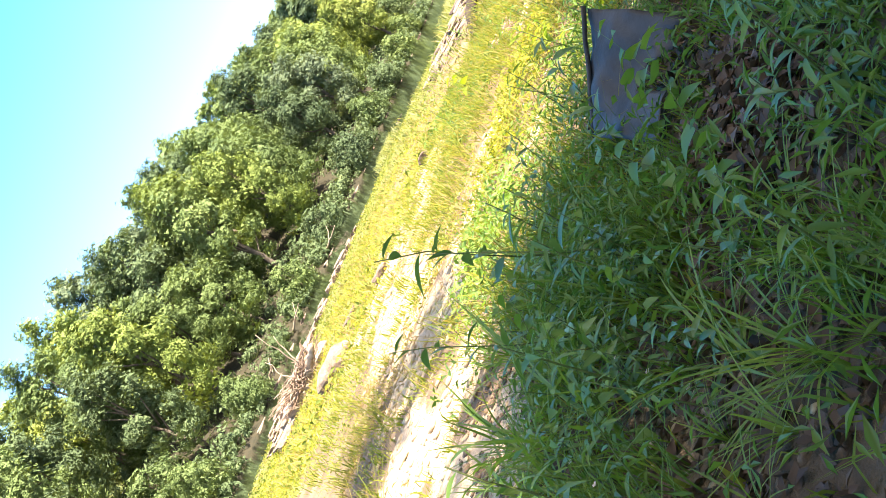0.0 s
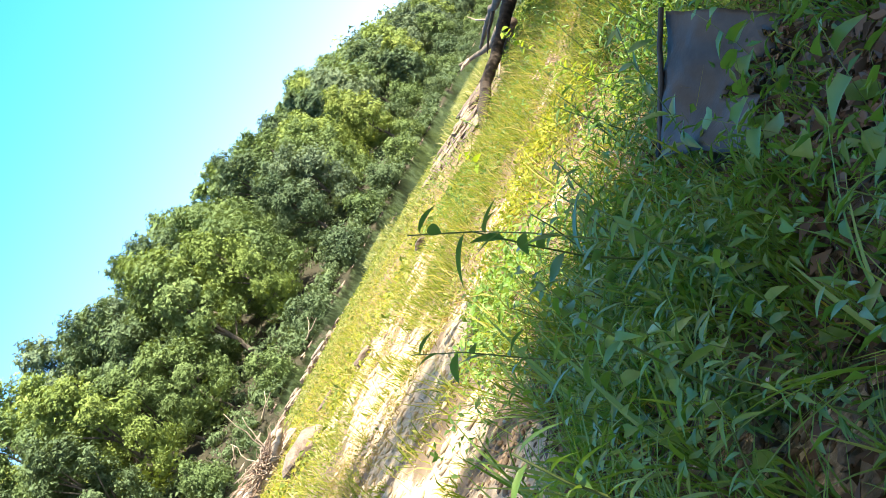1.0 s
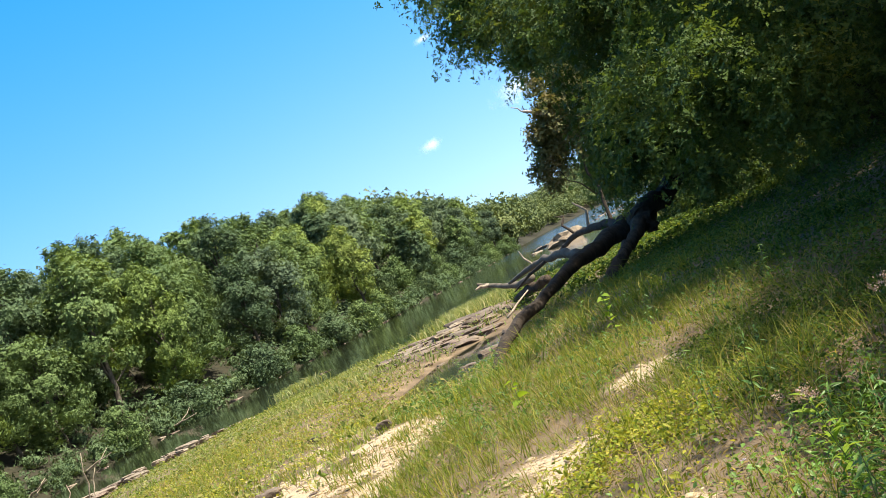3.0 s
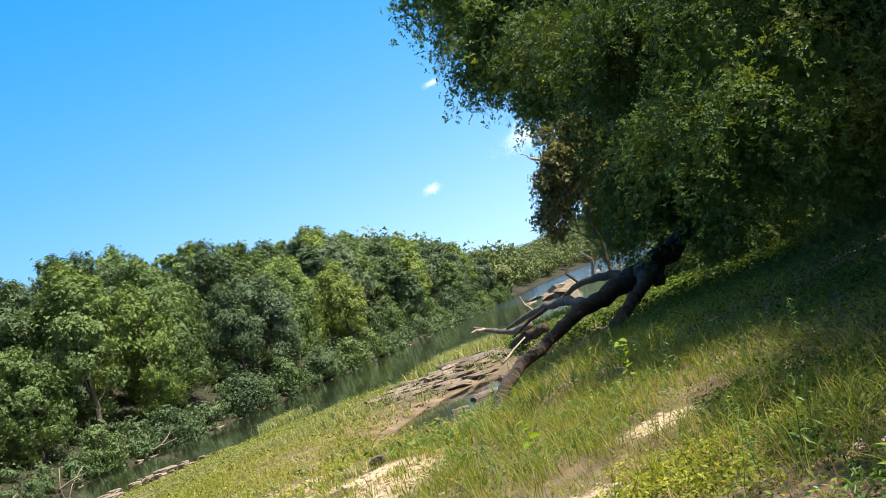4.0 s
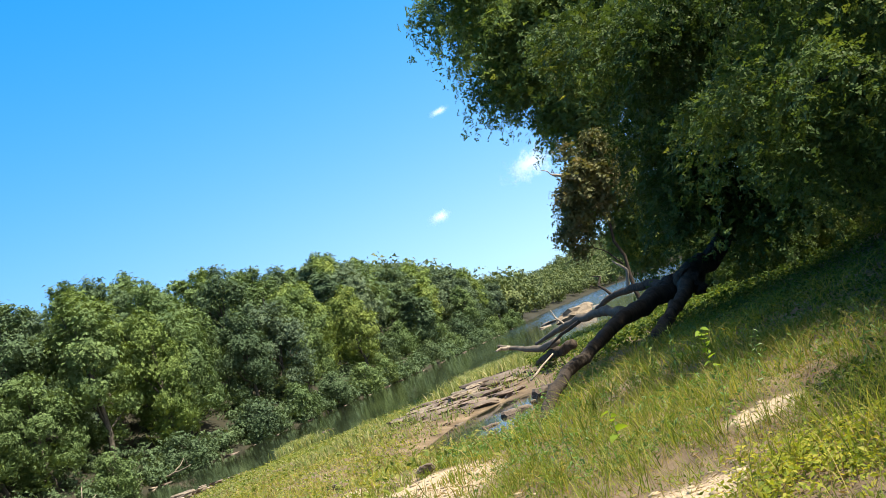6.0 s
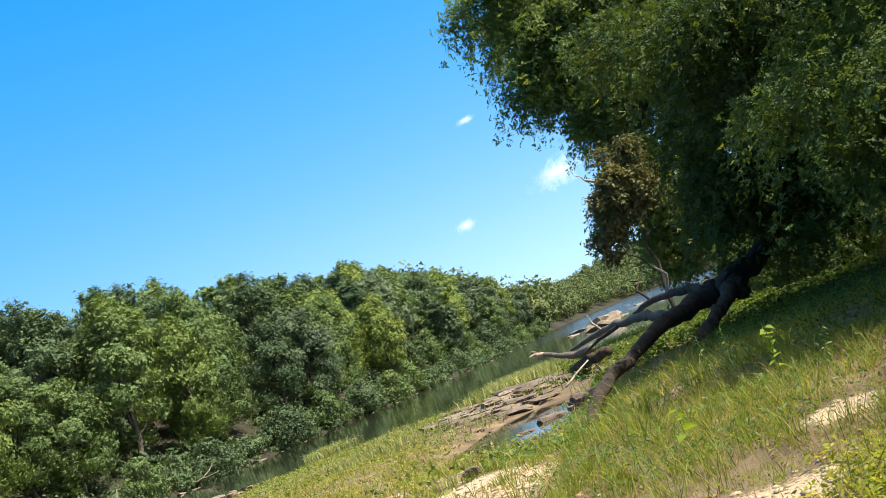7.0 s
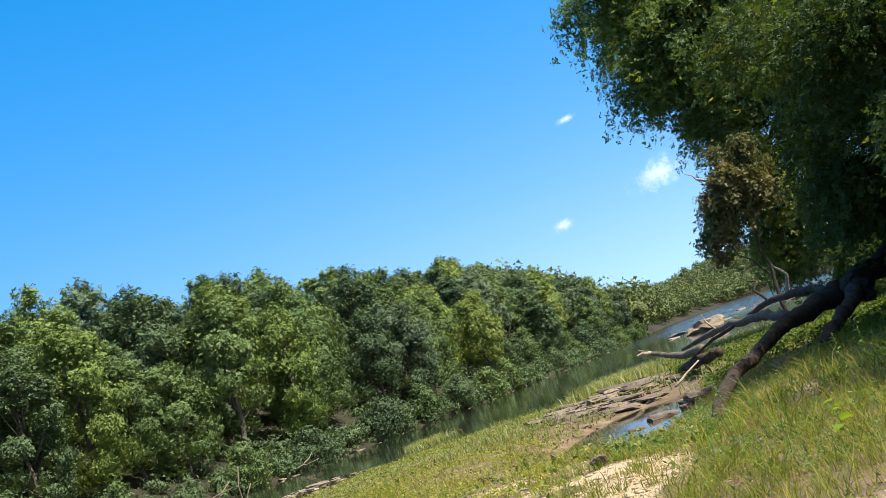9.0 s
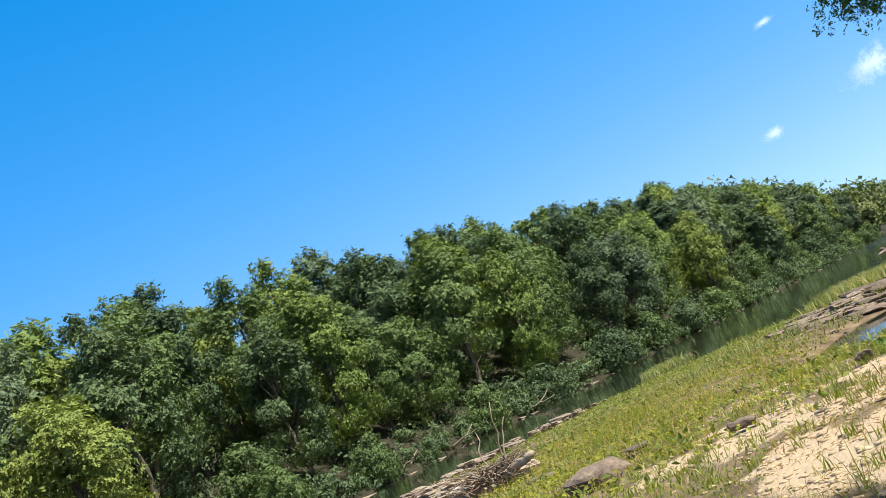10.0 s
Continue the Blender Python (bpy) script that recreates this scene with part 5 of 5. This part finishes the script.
def grass_clump(seed, n=16):
    r = random.Random(seed)
    t = tagged(new("grass_clump"), "clump of long arching green grass blades", "grass", "grass clumps on the bank")
    for i in range(n):
        part("blade", STRAP, t, m=Euler((r.gauss(0, 0.25), radians(-r.uniform(38, 80)), r.random() * 6.28)).to_matrix().to_4x4() @ Matrix.Diagonal((r.uniform(0.5, 1.05), 1, r.uniform(0.5, 1.0), 1)))
    return t


for k in range(3):
    grow(grass_clump(50 + k), [(1.78 + 0.13 * k, -0.62 + 0.1 * k, 0.5), (1.95 + 0.1 * k, -0.38 - 0.1 * k, 0.6), (2.2, -0.5 + 0.22 * k, 0.6)] + clump_spots(9, 0.7, 2.2, -0.2, 2.6, 60 + k, 0.6, 1.05) + clump_spots(5, 2.2, 3.4, 0.4, 4.5, 70 + k, 0.6, 1.1) + clump_spots(3, 0.9, 1.8, -0.6, 0.2, 80 + k, 0.35, 0.55), 90 + k)
grow(plant("lance_weed", "upright weed with narrow drooping green leaves", "weed", "weeds on the shaded bank", 0.42, LANCE, 26, 1, 0.25, 5),
     clump_spots(40, 1.3, 2.8, -0.5, 2.6, 5, 0.6, 1.2) + clump_spots(18, 1.9, 3.4, 2.2, 4.8, 15, 0.6, 1.1), 6)
grow(plant("lance_weed", "upright weed with broader blue-green leaves", "weed", "weeds on the shaded bank", 0.34, LANCE_BLUE, 16, 2, 0.35, 10),
     clump_spots(26, 1.2, 2.6, -0.3, 2.4, 7, 0.5, 0.95), 8)
grow(plant("broad_weed", "weed with long broad blue-green leaves", "weed", "weeds on the shaded bank", 0.36, BROAD, 9, 3, 0.4, 15, low=0.3),
     clump_spots(9, 1.4, 2.3, 0.0, 1.4, 9, 0.5, 0.85), 10)
grow(plant("bindweed", "creeping vine with green heart-shaped leaves", "vine", "weeds on the shaded bank", 0.5, HEART, 12, 4, 0.9, 0, thick=0.002),
     clump_spots(14, 1.4, 2.4, -0.2, 1.6, 11, 0.5, 0.9), 12)
grow(plant("lance_weed", "leafy weed standing in long grass", "weed", "weeds among the grass", 0.5, LANCE, 22, 21, 0.2, 15),
     clump_spots(24, -0.6, 4.0, 9, 17, 23, 0.7, 1.4, lush), 24)
grow(plant("lance_weed", "tall weed with narrow bright leaves in a sun patch", "weed", "weeds on the shaded bank", 0.5, LANCE, 24, 25, 0.2, 20),
     [(2.0, 6.1, 1.1), (2.25, 5.9, 1.2), (2.1, 6.6, 0.9), (1.75, 5.5, 0.8), (2.5, 6.4, 1.0)], 26)
BLADE_LEAF = leaf_mesh(WEED_BLUE, 0.17, 0.052, 0.3, rows=7)
grow(plant("broad_weed", "tall weed with large pointed blue-green leaves", "weed", "weeds on the shaded bank", 0.8, BLADE_LEAF, 13, 27, 0.55, 25, (0.7, 1.1), low=0.25, thick=0.004),
     [(1.78, 1.05, 1.0), (1.62, 0.72, 0.8), (2.0, 0.55, 0.85), (1.4, 1.3, 0.55), (1.55, 1.9, 0.55), (1.9, 1.5, 0.7), (1.82, 0.3, 0.6)], 28)
grow(plant("bindweed", "creeping vine with large yellow-green heart-shaped leaves", "vine", "weeds on the shaded bank", 0.45, HEART, 9, 29, 0.8, 5, (1.0, 1.6), thick=0.002),
     [(2.08, 0.12, 1.0), (2.2, 0.25, 0.8), (1.98, 0.0, 0.8), (1.95, 0.85, 0.9), (2.25, 0.9, 0.9)], 30)
grow(plant("lance_weed", "bushy weed with many narrow curling green leaves", "weed", "weeds on the shaded bank", 0.34, LANCE, 34, 35, 0.3, 10, (0.6, 1.0), low=0.05),
     clump_spots(30, 2.1, 3.0, -0.3, 1.6, 36, 0.6, 1.1) + clump_spots(22, 1.0, 1.9, 0.6, 2.6, 37, 0.6, 1.0), 38)
# short grass between the weeds
x, y = scatter(13000, 1.0, 2.9, -1.2, 2.4, 110, lambda a, b: (0.04 + step(0.48, 0.62, fbm(a, b, 0.5, 33))) * clear_of_walk(a, b) * green(a, b), tuft=12, spread=0.035)
stuff("grass_tufts", blades(x, y, 0.17, 0.0035, 1.0, 10), STRAP_GREEN, "short narrow-bladed grass among the weeds")
# tufts of grass on the bare sand
x, y = scatter(16000, -5.5, 0, 7, 20, 109, lambda a, b: (0.1 + 0.9 * step(0.45, 0.62, fbm(a, b, 0.8, 31))) * 0.5, tuft=16, spread=0.07)
stuff("grass_tufts", blades(x, y, 0.17, 0.006, 1.1, 9), BLADE, "small green tufts on bare sand")
# young saplings; their bright leaf colour stands in for sun on them
place(plant("sapling", "young sapling with lobed leaves, sunlight put into their colour", "sapling", "", 0.62, LOBED, 11, 31, 0.1, 10, low=0.35, thick=0.006), 2.12, 12.0, 0.4, 1.15)
place(plant("sapling", "small sapling with leaves coloured bright as if sunlit", "sapling", "", 0.45, LOBED, 7, 32, 0.15, 5, low=0.45, thick=0.005), 0.72, 10.2, 1.2, 1.1)
place(plant("sapling", "slender sapling beside the fallen trunk", "sapling", "", 1.0, HEART, 18, 33, 0.2, 5, (0.8, 1.25), thick=0.007), 0.55, 18.2, 2.0)
# tall flowering weeds


def flower_weed(seed, h):
    t = plant("flowering_weed", "tall leafy weed with dusty pink flower heads", "weed", "flowering weeds", h, PALM, 30, seed, 0.12, 30, (0.8, 1.4), thick=0.005)
    r = np.random.default_rng(seed)
    for i in range(4):
        c = r.normal(0, 0.018, (40, 3)) * (1, 1, 0.7) + (0.12 * h + r.normal(0, 0.04), 0.05 * h + r.normal(0, 0.04), h + 0.01 * i)
        part("flower_head", mesh_of("flower_head", *leaves_at(c, r.normal(0, 1, (40, 3)), 0.014, 0.6, 0, seed + i), PINK), t, "dusty pink flower head").scale = (1, 1, 1)
    return t


place(flower_weed(41, 0.92), 2.36, 3.12, 0.3)
place(flower_weed(42, 0.55), 2.1, 3.56, 2.2)
place(flower_weed(43, 0.7), 2.75, 3.3, 4.0)


def blossom(name, label, x, y, h, petals, mat, seed):
    t = tagged(new(name), label, "flower")
    t.location = at_ground(x, y)
    part("stem", stem_of(h, 0.1, seed, 0.002)[1], t)
    me = mesh_of("petal", *leaf_shape(0.022, 0.014, 0.1, rows=4), mat, smooth=True)
    for i in range(petals):
        part("petal", me, t, m=Matrix.Translation((0.1 * h, 0.04 * h, h)) @ Euler((0, -0.4, i * 6.283 / petals)).to_matrix().to_4x4())
    return t


blossom("white_flower", "pale lilac-white five-petalled flower in the grass", 1.8, 4.62, 0.14, 5, PETAL, 3)
blossom("white_flower", "small white flower in the grass", 1.45, 5.3, 0.1, 5, PETAL, 4)
blossom("orange_flower", "small orange flower beside the plastic sheet", 2.3, 2.35, 0.12, 5, ORANGE, 5)
for i in range(7):
    blossom("white_flower", "tiny white flower among the weeds", 1.25 + 0.09 * i, -0.45 + 0.13 * ((i * 5) % 7), 0.1, 5, PETAL, 60 + i).scale = (0.45, 0.45, 1)


# ---------------------------------------------------------------- the black plastic sheet
def plastic_sheet():
    bm = bmesh.new()
    a, b, c, d = Vector((2.36, 1.91, 1.95)), Vector((1.93, 1.78, 1.70)), Vector((2.09, 1.20, 1.62)), Vector((2.50, 1.44, 1.66))
    n = 28
    grid = []
    for i in range(n + 1):
        row = []
        for j in range(n + 1):
            u, v = i / n, j / n
            p = (a * (1 - u) + b * u) * (1 - v) + (d * (1 - u) + c * u) * v
            p.z += 0.03 * noise.noise(p * 5) + 0.012 * noise.noise(p * 14) + 0.02 * math.sin(u * 7 + v * 3) * v
            if v < 0.04:
                p.z -= 0.012
            row.append(bm.verts.new(p))
        grid.append(row)
    for i in range(n):
        for j in range(n):
            u, v = i / n, j / n
            # the torn corner
            if v > 0.55 + 0.45 * abs(noise.noise(Vector((u * 6, v * 2, 0)))) + 0.5 * max(0, 0.45 - u) and u < 0.6:
                continue
            bm.faces.new((grid[i][j], grid[i + 1][j], grid[i + 1][j + 1], grid[i][j + 1]))
    for v in [v for v in bm.verts if not v.link_faces]:
        bm.verts.remove(v)
    bmesh.ops.recalc_face_normals(bm, faces=bm.faces)
    me = bpy.data.meshes.new("sheet")
    bm.to_mesh(me)
    bm.free()
    me.materials.append(PLASTIC)
    me.shade_smooth()
    t = tagged(new("plastic_sheet"), "torn black plastic sheet lying in weeds", "plastic sheet")
    s = part("sheet", me, t)
    th = s.modifiers.new("thickness", "SOLIDIFY")
    th.thickness = 0.004
    part("hem", tube_mesh("hem", [tube(line(a, b, 9, 0.05, 3) + np.array((0, 0, 0.004)), np.full(9, 0.010), 7)], PLASTIC), t, "rolled hem of the sheet")
    return t


plastic_sheet()
_r = np.random.default_rng(91)
_c = np.stack([_r.normal(2.38, 0.16, 900), _r.normal(0.55, 0.24, 900)], 1)
_c = np.concatenate([_c, (land(_c[:, 0], _c[:, 1]) + 0.015 + 0.05 * _r.random(900))[:, None]], 1)
tagged(new("dead_leaves", mesh_of("dead_leaves", *leaves_at(_c, np.tile((0, 0, 1.0), (900, 1)), 0.06, 0.55, 0, 9), DEAD)), "heap of dark dead leaves beside the plastic sheet", "leaves", kind="stuff")


# ---------------------------------------------------------------- clouds
def cloud(x, y, z, w, h):
    """A thin veil, so far off that it never shifts."""
    n = 12
    v = [(w * (2 * i / n - 1), 0.04 * w * math.sin(i), h * (2 * j / n - 1)) for j in range(n + 1) for i in range(n + 1)]
    f = [(j * (n + 1) + i, j * (n + 1) + i + 1, (j + 1) * (n + 1) + i + 1, (j + 1) * (n + 1) + i) for j in range(n) for i in range(n)]
    ob = tagged(new("cloud", mesh_of("cloud", v, f, CLOUD, smooth=True)), "small thin white cloud in blue sky", "cloud", "clouds")
    ob.location = (x, y, z)
    ob.rotation_euler = (0, radians(-12), 0)


cloud(205, 1973, 264, 105, 46)
cloud(6.5, 1987, 230, 42, 20)
cloud(74, 1955, 416, 36, 12)
